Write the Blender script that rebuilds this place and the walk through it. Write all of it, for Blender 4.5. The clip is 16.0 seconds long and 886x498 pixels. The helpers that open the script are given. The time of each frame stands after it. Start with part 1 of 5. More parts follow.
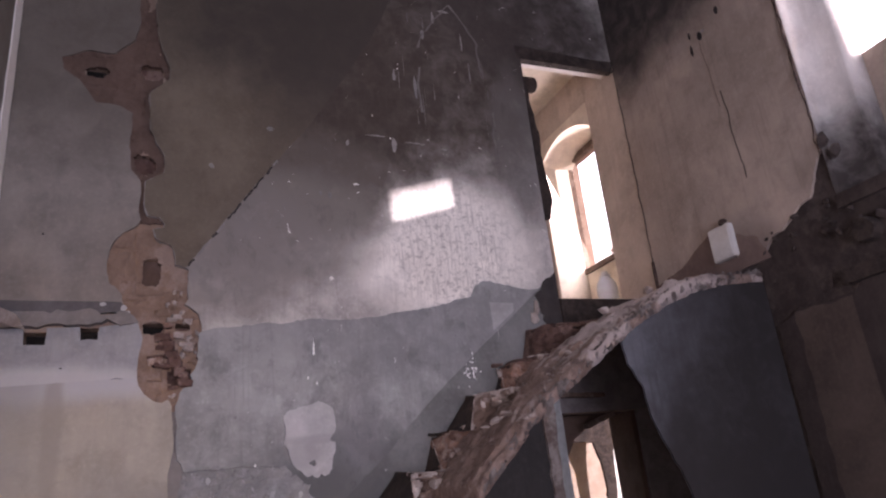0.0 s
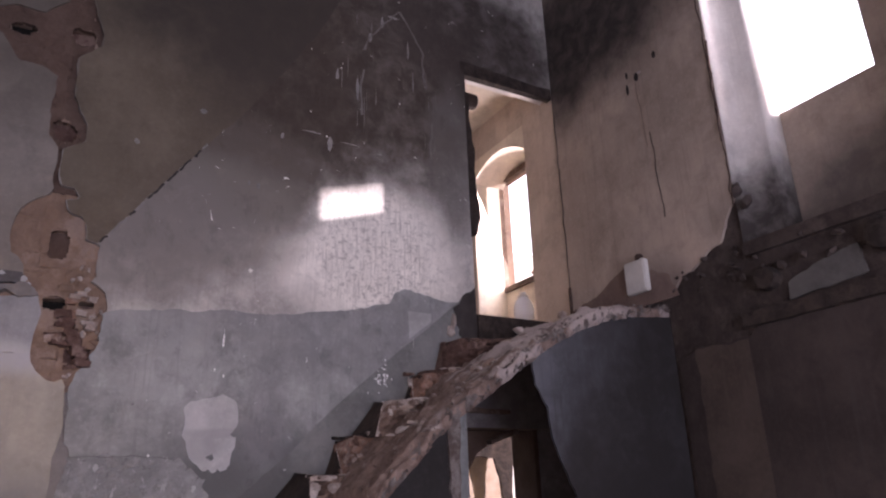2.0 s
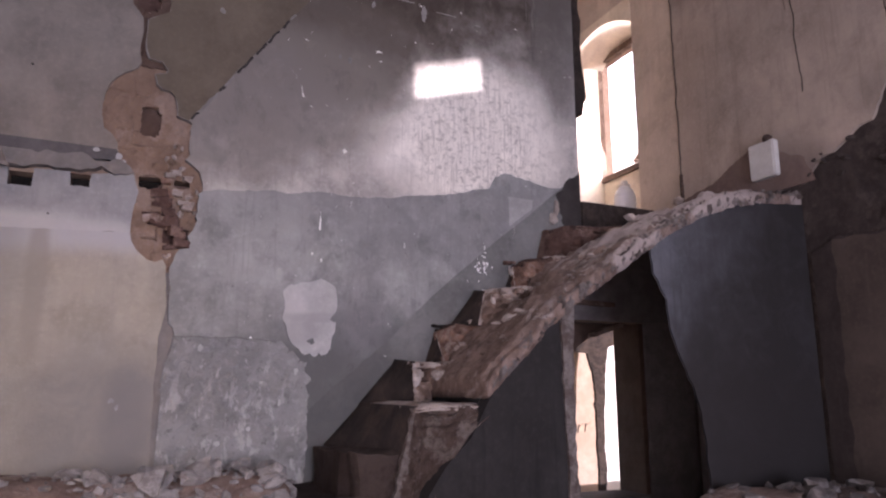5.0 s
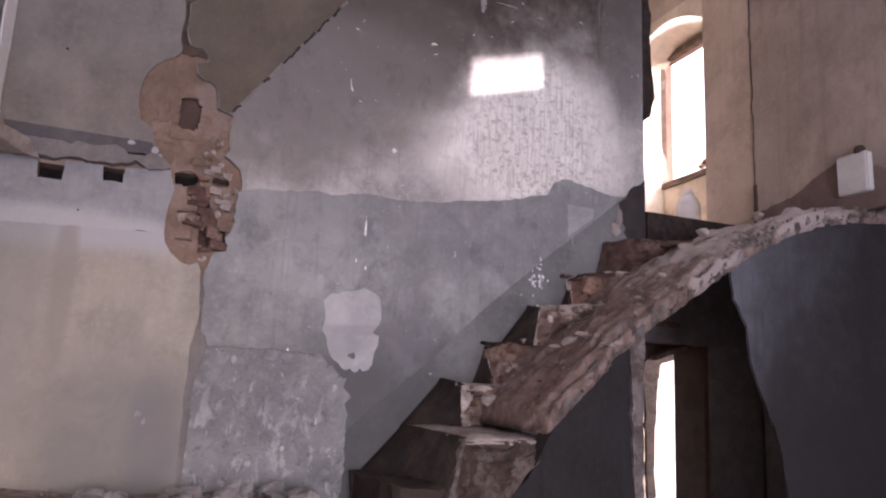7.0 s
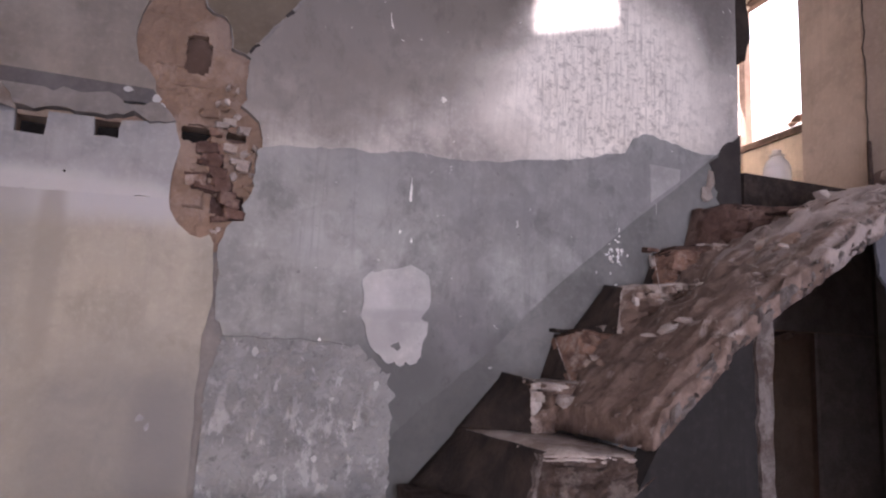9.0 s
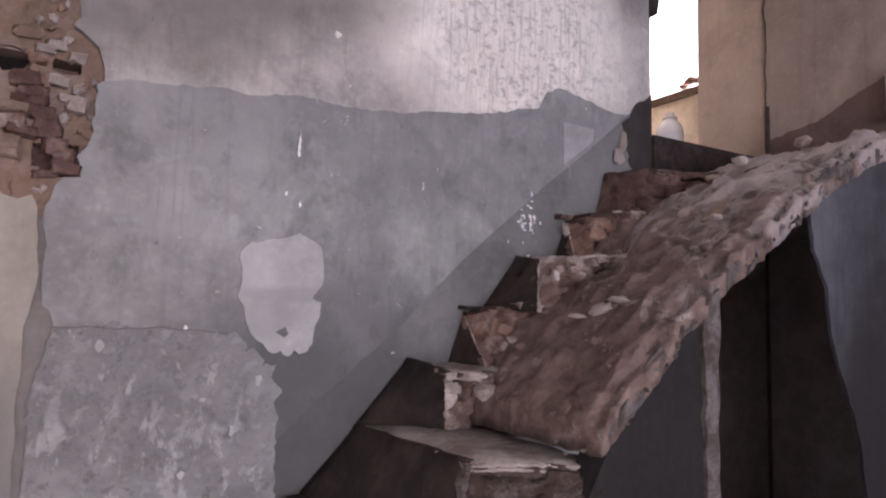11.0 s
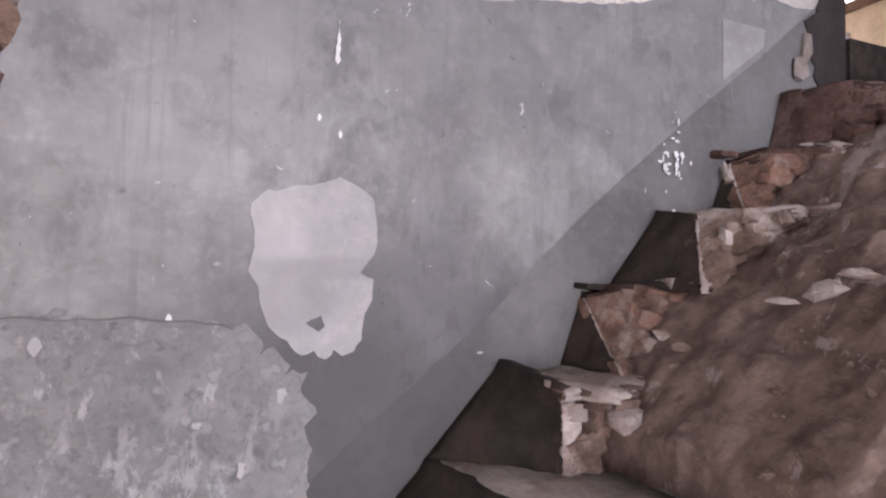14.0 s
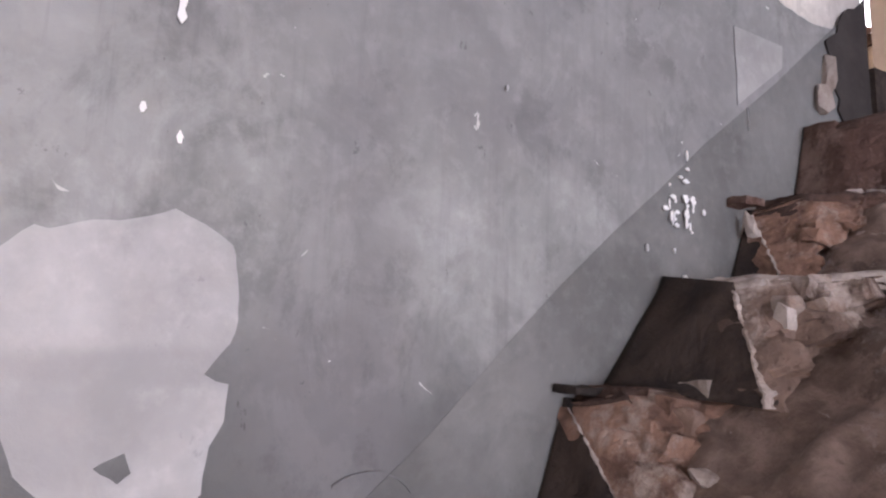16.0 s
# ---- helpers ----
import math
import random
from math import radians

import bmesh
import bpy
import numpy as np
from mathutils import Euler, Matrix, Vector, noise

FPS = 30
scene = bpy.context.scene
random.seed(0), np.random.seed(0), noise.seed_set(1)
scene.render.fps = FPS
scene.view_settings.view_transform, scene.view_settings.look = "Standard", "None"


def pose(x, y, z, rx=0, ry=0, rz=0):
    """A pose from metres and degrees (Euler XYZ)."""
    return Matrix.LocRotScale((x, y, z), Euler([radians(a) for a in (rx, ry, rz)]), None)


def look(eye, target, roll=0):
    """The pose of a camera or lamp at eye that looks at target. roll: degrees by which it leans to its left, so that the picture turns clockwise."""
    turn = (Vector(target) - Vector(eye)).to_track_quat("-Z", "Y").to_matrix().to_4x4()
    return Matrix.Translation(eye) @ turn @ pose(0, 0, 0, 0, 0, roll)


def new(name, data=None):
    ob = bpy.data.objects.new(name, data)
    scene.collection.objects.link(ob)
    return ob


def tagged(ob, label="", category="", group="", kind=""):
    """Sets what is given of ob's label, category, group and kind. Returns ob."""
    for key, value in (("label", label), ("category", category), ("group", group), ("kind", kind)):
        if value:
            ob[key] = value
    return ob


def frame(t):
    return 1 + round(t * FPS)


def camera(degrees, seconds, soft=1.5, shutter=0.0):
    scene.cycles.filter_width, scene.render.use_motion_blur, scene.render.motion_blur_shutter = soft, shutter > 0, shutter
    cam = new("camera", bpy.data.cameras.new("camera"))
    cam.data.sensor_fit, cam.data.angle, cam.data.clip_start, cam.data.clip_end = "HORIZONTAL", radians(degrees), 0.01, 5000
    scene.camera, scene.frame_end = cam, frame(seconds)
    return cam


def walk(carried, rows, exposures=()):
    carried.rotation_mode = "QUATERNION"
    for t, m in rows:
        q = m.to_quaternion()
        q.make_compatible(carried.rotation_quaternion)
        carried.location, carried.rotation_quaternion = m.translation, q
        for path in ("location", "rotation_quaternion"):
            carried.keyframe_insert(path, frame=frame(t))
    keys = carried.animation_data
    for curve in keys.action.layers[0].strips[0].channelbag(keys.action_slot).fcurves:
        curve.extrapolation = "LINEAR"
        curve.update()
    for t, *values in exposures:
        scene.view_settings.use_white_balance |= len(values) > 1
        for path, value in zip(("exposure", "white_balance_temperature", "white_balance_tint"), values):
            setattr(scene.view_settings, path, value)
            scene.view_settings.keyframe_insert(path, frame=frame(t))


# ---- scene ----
cam = camera(65.2, 16.0, soft=2.2)
PATH = [
    (0, (-1.136, 2.907, 1.444), (-0.382, 4.638, 2.103), -6.0),
    (0.5, (-1.116, 2.919, 1.448), (-0.333, 4.623, 2.144), -6.4),
    (1, (-1.124, 2.907, 1.428), (-0.136, 4.508, 2.108), -4.1),
    (1.5, (-1.146, 2.887, 1.444), (-0.203, 4.526, 2.095), -2.4),
    (2, (-1.146, 2.889, 1.447), (-0.198, 4.521, 2.111), -1.9),
    (2.5, (-1.143, 2.881, 1.443), (-0.169, 4.501, 2.096), -1.0),
    (3, (-1.173, 2.899, 1.402), (-0.246, 4.592, 1.923), -0.9),
    (3.5, (-1.167, 2.975, 1.383), (-0.329, 4.75, 1.767), -0.8),
    (4, (-1.174, 3.08, 1.375), (-0.34, 4.855, 1.768), -0.7),
    (6.5, (-1.172, 3.459, 1.555), (-0.453, 5.286, 1.934), 1.7),
    (7, (-1.156, 3.554, 1.571), (-0.449, 5.388, 1.943), 2.7),
    (7.5, (-1.131, 3.697, 1.57), (-0.524, 5.564, 1.952), 4.0),
    (7.8, (-1.112, 3.771, 1.579), (-0.546, 5.654, 1.947), 4.0),
    (8, (-1.102, 3.836, 1.574), (-0.526, 5.715, 1.945), 3.7),
    (8.5, (-1.059, 4.016, 1.594), (-0.467, 5.897, 1.931), 3.0),
    (11, (-1.038, 4.638, 1.734), (-0.034, 6.356, 1.933), 1.6),
    (11.5, (-0.992, 4.743, 1.723), (0.096, 6.418, 1.836), 1.3),
    (12, (-0.947, 4.854, 1.714), (0.131, 6.529, 1.892), 0.9),
    (12.5, (-0.835, 4.985, 1.731), (0.181, 6.7, 1.901), 1.1),
    (13, (-0.753, 5.138, 1.758), (0.144, 6.908, 2.005), 1.2),
    (13.5, (-0.692, 5.288, 1.76), (0.088, 7.116, 1.977), 1.2),
    (14, (-0.669, 5.392, 1.758), (0.122, 7.226, 1.875), 1.6),
    (14.5, (-0.641, 5.488, 1.769), (0.181, 7.31, 1.844), 1.4),
    (15, (-0.566, 5.608, 1.768), (0.33, 7.392, 1.892), 2.1),
    (15.5, (-0.481, 5.824, 1.781), (0.443, 7.582, 2.013), 1.7),
    (16, (-0.386, 5.983, 1.822), (0.578, 7.707, 2.139), 1.9),
]
EXPOSURES = [(0, 0.54, 5980, 34), (1, 0.42, 5980, 34), (3, 0.44, 5980, 34), (4, 0.6, 5980, 34), (7, 0.88, 5980, 32), (8.5, 0.88, 5980, 31), (11, 0.9, 5980, 29), (11.5, 1.08, 5980, 28), (12, 1.26, 5980, 27), (12.5, 1.36, 5980, 26), (14, 1.4, 5980, 25), (15.5, 1.48, 5980, 24), (16, 1.43, 5980, 24)]
walk(cam, [(t, look(eye, target, roll)) for t, eye, target, roll in PATH], EXPOSURES)

# ---- light ----
SUN = Vector((-1.0, 2.35, -0.30)).normalized()
world = bpy.data.worlds.new("sky")
scene.world = world
world.use_nodes = True
wn = world.node_tree.nodes
sky = wn.new("ShaderNodeTexSky")
sky.sky_type, sky.sun_disc = "NISHITA", False
sky.sun_elevation = math.asin(-SUN.z)
sky.sun_rotation = math.atan2(-SUN.x, -SUN.y)
world.node_tree.links.new(sky.outputs[0], wn["Background"].inputs[0])
wn["Background"].inputs[1].default_value = 0.15
sun = new("sun", bpy.data.lights.new("sun", "SUN"))
sun.data.energy, sun.data.angle, sun.data.color = 5.0, radians(0.5), (1.0, 0.93, 0.83)
sun.matrix_world = look((12, -22, 9), Vector((12, -22, 9)) + SUN)


def opening_light(name, eye, target, w, h, watts, colour=(0.9, 0.95, 1.0)):
    """Daylight lamp set in one of the openings; the south one is unseen and added."""
    ob = new(name, bpy.data.lights.new(name, "AREA"))
    ob.data.shape, ob.data.size, ob.data.size_y, ob.data.energy, ob.data.color = "RECTANGLE", w, h, watts, colour
    ob.matrix_world = look(eye, target)
    return ob


# south lamp and its doorway are unseen, added to fill the room
opening_light("fill_south", (-0.2, -1.35, 1.7), (-0.3, 5, 1.9), 3.2, 2.6, 170)
opening_light("daylight_east", (2.85, 4.93, 4.34), (0, 5.2, 3.4), 0.62, 1.2, 38, (1, 0.96, 0.9))
opening_light("daylight_stair_window", (2.70, 8.15, 3.9), (1.2, 7.6, 3.3), 0.5, 1.1, 34, (1, 0.94, 0.84))


# ---- materials ----
class Nodes:
    def __init__(self, name):
        self.mat = bpy.data.materials.new(name)
        self.mat.use_nodes = True
        self.t = self.mat.node_tree
        self.bsdf = self.t.nodes["Principled BSDF"]
        self.pos = self.t.nodes.new("ShaderNodeNewGeometry").outputs["Position"]

    def link(self, a, b):
        self.t.links.new(a, b)

    def math(self, op, a, b=0.0, c=None):
        n = self.t.nodes.new("ShaderNodeMath")
        n.operation = op
        for i, v in enumerate((a, b, c)):
            if v is None:
                continue
            if isinstance(v, (int, float)):
                n.inputs[i].default_value = v
            else:
                self.link(v, n.inputs[i])
        return n.outputs[0]

    def scaled(self, sx, sy, sz, off=(0, 0, 0)):
        n = self.t.nodes.new("ShaderNodeMapping")
        n.inputs["Scale"].default_value = (sx, sy, sz)
        n.inputs["Location"].default_value = off
        self.link(self.pos, n.inputs["Vector"])
        return n.outputs[0]

    def noise(self, scale, detail=5.0, rough=0.6, vec=None, warp=0.0):
        n = self.t.nodes.new("ShaderNodeTexNoise")
        n.inputs["Scale"].default_value = scale
        n.inputs["Detail"].default_value = detail
        n.inputs["Roughness"].default_value = rough
        n.inputs["Distortion"].default_value = warp
        self.link(vec or self.pos, n.inputs["Vector"])
        return n.outputs["Fac"]

    def step(self, v, lo, hi, a=0.0, b=1.0):
        n = self.t.nodes.new("ShaderNodeMapRange")
        n.interpolation_type = "SMOOTHSTEP"
        self.link(v, n.inputs[0])
        for i, k in enumerate((lo, hi, a, b)):
            n.inputs[i + 1].default_value = k
        return n.outputs[0]

    def mix(self, fac, a, b, kind="MIX"):
        n = self.t.nodes.new("ShaderNodeMix")
        n.data_type, n.blend_type = "RGBA", kind
        for key, v in ((0, fac), (6, a), (7, b)):
            if isinstance(v, (int, float)):
                n.inputs[key].default_value = v
            elif isinstance(v, tuple):
                n.inputs[key].default_value = (*v, 1)
            else:
                self.link(v, n.inputs[key])
        return n.outputs[2]

    def axes(self):
        n = self.t.nodes.new("ShaderNodeSeparateXYZ")
        self.link(self.pos, n.inputs[0])
        return n.outputs

    def random(self):
        return self.t.nodes.new("ShaderNodeObjectInfo").outputs["Random"]

    def finish(self, colour, rough=0.9, bump=None, strength=0.3, distance=0.02):
        if isinstance(colour, tuple):
            self.bsdf.inputs["Base Color"].default_value = (*colour, 1)
        else:
            self.link(colour, self.bsdf.inputs["Base Color"])
        self.bsdf.inputs["Roughness"].default_value = rough
        self.bsdf.inputs["Specular IOR Level"].default_value = 0.25
        if bump is not None:
            b = self.t.nodes.new("ShaderNodeBump")
            b.inputs["Strength"].default_value = strength
            b.inputs["Distance"].default_value = distance
            self.link(bump, b.inputs["Height"])
            self.link(b.outputs[0], self.bsdf.inputs["Normal"])
        return self.mat


def plaster(name, a, b, flecks=None, streaks=None, tone_spots=(), axis=0, bump=0.35, mottled=0.5, fleck_at=0.68, grime=None, soft=(0.5, 1.25), smears=0.0):
    """Old plaster: two tones in broad clouds, fine grain, pale flecks, rain streaks and spots of tone for dirt or
    painted light (centre, radii, colour, amount).
    """
    n = Nodes(name)
    big, mid, fine = n.noise(1.3, 6, 0.62), n.noise(6.0, 6, 0.65, None, 0.4), n.noise(38, 4, 0.6)
    col = n.mix(n.step(big, 0.35, 0.66), a, b)
    col = n.mix(n.math("MULTIPLY", n.step(mid, 0.42, 0.75), mottled), col, tuple(v * 0.62 for v in a))
    col = n.mix(n.math("MULTIPLY", n.step(fine, 0.45, 0.8), 0.35), col, tuple(min(v * 1.25, 0.9) for v in b))
    col = n.mix(n.math("MULTIPLY", n.step(n.noise(3.1, 6, 0.62, n.scaled(1, 1, 0.8, (9, 3, 5))), 0.48, 0.7), 0.45), col, tuple(min(v * 1.3, 0.9) for v in b))
    if streaks:
        run = n.noise(1.0, 5, 0.7, n.scaled(26, 26, 1.3))
        col = n.mix(n.math("MULTIPLY", n.step(run, 0.5, 0.72), streaks[1]), col, streaks[0])
    xyz = n.axes()
    for (u, z, ru, rz, colour, amount) in tone_spots:
        du = n.math("DIVIDE", n.math("SUBTRACT", xyz[axis], u), ru)
        dz = n.math("DIVIDE", n.math("SUBTRACT", xyz[2], z), rz)
        d = n.math("SQRT", n.math("ADD", n.math("MULTIPLY", du, du), n.math("MULTIPLY", dz, dz)))
        d = n.math("ADD", d, n.math("MULTIPLY_ADD", n.noise(2.2, 7, 0.6), 0.8, -0.4))
        grain = n.math("MULTIPLY_ADD", mid, 0.7, 0.62)
        col = n.mix(n.math("MULTIPLY", n.math("MULTIPLY", n.step(d, soft[0], soft[1], 1.0, 0.0), amount), n.math("MINIMUM", grain, 1.04)), col, colour)
    if smears:
        # trowel and brush smears, paler and darker than the coat
        pale = n.noise(1.0, 7, 0.68, n.scaled(5.5, 5.5, 4.2, (2, 5, 1)), 0.35)
        dull = n.noise(1.0, 7, 0.7, n.scaled(7.5, 7.5, 5.0, (7, 1, 4)), 0.3)
        col = n.mix(n.math("MULTIPLY", n.step(pale, 0.53, 0.61), 0.36 * smears), col, n.mix(1.0, col, (1.32, 1.32, 1.32), "MULTIPLY"))
        col = n.mix(n.math("MULTIPLY", n.step(dull, 0.55, 0.66), 0.5 * smears), col, n.mix(1.0, col, (0.66, 0.66, 0.66), "MULTIPLY"))
        nick = n.noise(1.0, 4, 0.7, n.scaled(34, 34, 22, (3, 3, 3)), 0.3)
        col = n.mix(n.math("MULTIPLY", n.step(nick, 0.66, 0.72), 0.6 * smears), col, n.mix(1.0, col, (0.5, 0.5, 0.5), "MULTIPLY"))
    if grime:
        # specks and runs where the scorched skin has flaked, thickest in one place (u, z, ru, rz, amount)
        u, z, ru, rz, amount = grime
        du = n.math("DIVIDE", n.math("SUBTRACT", xyz[axis], u), ru)
        dz = n.math("DIVIDE", n.math("SUBTRACT", xyz[2], z), rz)
        d = n.math("SQRT", n.math("ADD", n.math("MULTIPLY", du, du), n.math("MULTIPLY", dz, dz)))
        near = n.step(n.math("ADD", d, n.math("MULTIPLY_ADD", n.noise(4.0, 5, 0.6), 0.8, -0.4)), 0.45, 1.15, 1.0, 0.12)
        run = n.noise(1.0, 8, 0.74, n.scaled(22, 22, 27), 0.4)
        fine_run = n.noise(1.0, 6, 0.75, n.scaled(75, 75, 3.5))
        spots = n.math("MAXIMUM", n.math("MULTIPLY", n.step(run, 0.47, 0.62), 0.8), n.math("MULTIPLY", n.step(fine_run, 0.46, 0.66), 0.8))
        col = n.mix(n.math("MULTIPLY", n.math("MULTIPLY", spots, near), amount), col, (0.17, 0.15, 0.138))
    if flecks:
        spot = n.noise(13, 3, 0.7, None, 1.2)
        col = n.mix(n.step(spot, fleck_at, fleck_at + 0.03), col, flecks)
    relief = n.math("ADD", n.math("MULTIPLY", mid, 0.6), n.math("MULTIPLY", fine, 0.25))
    return n.finish(col, 0.92, relief, bump)


def rough_mat(name, a, b, c=None, scale=7.0, bump=0.7, gloss=0.95, vary=0.25):
    """Broken masonry, mortar, earth, timber: three tones, coarse relief, each piece its own shade."""
    n = Nodes(name)
    m, f = n.noise(scale, 7, 0.7, None, 0.3), n.noise(scale * 6, 5, 0.65)
    col = n.mix(n.step(m, 0.36, 0.64), a, b)
    if c:
        col = n.mix(n.step(n.noise(scale * 0.55, 6, 0.72, n.scaled(1, 1, 1, (3.1, 7.7, 1.9))), 0.49, 0.62), col, c)
    col = n.mix(n.math("MULTIPLY", f, 0.4), col, tuple(v * 0.5 for v in a))
    shade = n.math("MULTIPLY_ADD", n.random(), vary, 1 - vary / 2)
    h = n.t.nodes.new("ShaderNodeHueSaturation")
    n.link(shade, h.inputs["Value"])
    n.link(col, h.inputs["Color"])
    return n.finish(h.outputs[0], gloss, n.math("ADD", m, n.math("MULTIPLY", f, 0.4)), bump, 0.03)


GREY = plaster("grey_render", (0.228, 0.230, 0.227), (0.329, 0.332, 0.326), (0.55, 0.54, 0.53), ((0.19, 0.185, 0.19), 0.5),
               [(-0.3, 1.65, 0.35, 0.2, (0.2, 0.195, 0.195), 0.4), (0.4, 2.45, 1.3, 0.3, (0.2, 0.195, 0.2), 0.5), (0.1, 1.40, 0.8, 0.5, (0.105, 0.107, 0.107), 0.9), (0.0, 1.8, 0.14, 0.5, (0.19, 0.185, 0.19), 0.6), (-0.2, 1.5, 0.3, 0.16, (0.12, 0.12, 0.12), 0.75)], fleck_at=0.70, mottled=0.65, smears=1.0)
# soot clouds; the first, pale spot paints the glow below the sun patch
SOOTED = plaster("sooted_plaster_with_glow", (0.33, 0.308, 0.29), (0.53, 0.50, 0.47), (0.7, 0.67, 0.63), ((0.22, 0.2, 0.185), 0.35),
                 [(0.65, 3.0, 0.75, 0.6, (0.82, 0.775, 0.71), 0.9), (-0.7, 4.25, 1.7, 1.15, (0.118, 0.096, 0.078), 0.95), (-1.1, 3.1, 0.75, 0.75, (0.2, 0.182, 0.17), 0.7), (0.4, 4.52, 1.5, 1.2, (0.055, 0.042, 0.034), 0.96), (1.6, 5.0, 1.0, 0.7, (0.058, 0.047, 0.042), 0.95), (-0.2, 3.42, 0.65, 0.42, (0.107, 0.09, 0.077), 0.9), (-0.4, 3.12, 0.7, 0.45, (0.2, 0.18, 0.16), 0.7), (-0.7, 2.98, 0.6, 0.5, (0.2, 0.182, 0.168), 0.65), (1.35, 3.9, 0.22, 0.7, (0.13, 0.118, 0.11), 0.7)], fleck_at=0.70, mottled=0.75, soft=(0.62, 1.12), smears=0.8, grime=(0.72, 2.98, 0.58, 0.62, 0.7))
OLIVE = plaster("olive_brown_plaster", (0.1165, 0.09408, 0.0702), (0.1529, 0.1245, 0.0936), None, None, [(0.1, 4.35, 0.75, 1.0, (0.07, 0.056, 0.046), 0.85), (-0.1, 4.9, 1.3, 1.0, (0.052, 0.04312, 0.0369), 0.9)], mottled=0.35)
LEFT_UP = plaster("left_upper_plaster", (0.2009, 0.1765, 0.1548), (0.2626, 0.2328, 0.2052), None, None, smears=0.35, tone_spots=[(-1.4, 4.6, 1.2, 1.15, (0.1112, 0.09506, 0.0801), 0.8)])
LEFT_BAND = plaster("pale_blue_limewash", (0.25, 0.25, 0.258), (0.34, 0.338, 0.342), None, ((0.2, 0.2, 0.205), 0.4), [(-1.6, 2.17, 0.5, 0.1, (0.5, 0.495, 0.49), 0.7)])
YELLOW = plaster("ochre_limewash", (0.308, 0.284, 0.24), (0.375, 0.345, 0.293), None, ((0.30, 0.27, 0.24), 0.35),
                 [(-1.6, 2.2, 0.9, 0.13, (0.42, 0.42, 0.435), 0.9), (-1.3, 1.25, 0.45, 0.45, (0.22, 0.21, 0.2), 0.75), (-1.95, 1.9, 0.3, 0.9, (0.28, 0.27, 0.25), 0.6), (-1.18, 1.25, 0.14, 0.3, (0.2, 0.192, 0.188), 0.8), (-1.62, 1.9, 0.05, 0.5, (0.27, 0.25, 0.22), 0.7)])
BROWN = plaster("brown_wall_plaster", (0.35, 0.284, 0.238), (0.435, 0.357, 0.30), None, ((0.2, 0.16, 0.14), 0.3),
                [(6.75, 5.1, 1.6, 0.75, (0.05, 0.043, 0.041), 0.95), (4.6, 2.9, 0.9, 0.5, (0.10, 0.085, 0.08), 0.85), (6.2, 2.6, 0.5, 0.35, (0.15, 0.12, 0.11), 0.7)], axis=1)
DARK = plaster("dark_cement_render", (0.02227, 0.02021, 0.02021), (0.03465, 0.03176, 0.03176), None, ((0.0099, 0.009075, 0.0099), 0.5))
# both dark spots paint shade into the wall, deeper to the right and below
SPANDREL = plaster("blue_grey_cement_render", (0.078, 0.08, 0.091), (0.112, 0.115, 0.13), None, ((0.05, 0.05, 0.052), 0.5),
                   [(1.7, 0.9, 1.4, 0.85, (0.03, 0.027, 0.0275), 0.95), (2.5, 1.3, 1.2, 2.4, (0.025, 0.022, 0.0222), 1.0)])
LOWER_EAST = plaster("dark_lower_plaster", (0.039, 0.0299, 0.0273), (0.065, 0.0507, 0.0455), None, ((0.065, 0.0546, 0.052), 0.5))
CREAM = plaster("cream_window_plaster", (0.62, 0.53, 0.42), (0.72, 0.63, 0.51), None, ((0.5, 0.42, 0.34), 0.25))
WHITE = plaster("white_filler", (0.365, 0.36, 0.358), (0.455, 0.45, 0.448), None, None, [(-0.36, 1.72, 0.12, 0.09, (0.30, 0.295, 0.295), 0.7), (-0.25, 1.80, 0.25, 0.03, (0.31, 0.305, 0.305), 0.6)], mottled=0.3, bump=0.2, smears=0.45)
def scraped(name):
    """Cement render scraped back in scabs: pale skins over darker ground, with chips and runs."""
    n = Nodes(name)
    a, b, c = n.noise(4.5, 8, 0.7), n.noise(17.0, 8, 0.72), n.noise(42, 5, 0.65)
    col = n.mix(n.step(a, 0.38, 0.62), (0.205, 0.205, 0.203), (0.30, 0.30, 0.297))
    col = n.mix(n.math("MULTIPLY", n.step(b, 0.5, 0.62), 0.5), col, (0.40, 0.397, 0.395))
    col = n.mix(n.math("MULTIPLY", n.step(b, 0.45, 0.36), 0.75), col, (0.12, 0.117, 0.118))
    col = n.mix(n.math("MULTIPLY", n.step(n.noise(15, 6, 0.7, n.scaled(1.6, 1.6, 0.8, (4, 2, 7))), 0.6, 0.68), 0.8), col, (0.46, 0.45, 0.45))
    low = n.step(n.axes()[2], 1.25, 1.6, 1.0, 0.0)
    col = n.mix(n.math("MULTIPLY", n.math("MULTIPLY", n.step(n.noise(1.0, 7, 0.7, n.scaled(13, 13, 7), 0.4), 0.52, 0.6), 0.75), low), col, (0.5, 0.495, 0.49))
    col = n.mix(n.math("MULTIPLY", c, 0.3), col, (0.17, 0.165, 0.166))
    return n.finish(col, 0.92, n.math("ADD", n.step(b, 0.5, 0.6), n.math("MULTIPLY", c, 0.5)), 0.5, 0.012)


PALE = scraped("pale_scraped_render")
BAND = plaster("dado_paint", (0.135, 0.135, 0.131), (0.2, 0.2, 0.195), None, None, [(-0.05, 1.3, 0.42, 0.45, (0.095, 0.096, 0.096), 0.9)], smears=0.5)
BRIGHT_WHITE = plaster("bright_white_plaster", (0.66, 0.62, 0.58), (0.76, 0.72, 0.68), None, ((0.55, 0.5, 0.46), 0.2), mottled=0.2)
MASONRY = rough_mat("rubble_masonry", (0.26, 0.18, 0.137), (0.34, 0.245, 0.19), (0.36, 0.28, 0.22), 9)
BRICK = rough_mat("fired_brick", (0.33, 0.205, 0.145), (0.44, 0.29, 0.21), (0.40, 0.31, 0.245), 16, 0.45, vary=0.45)
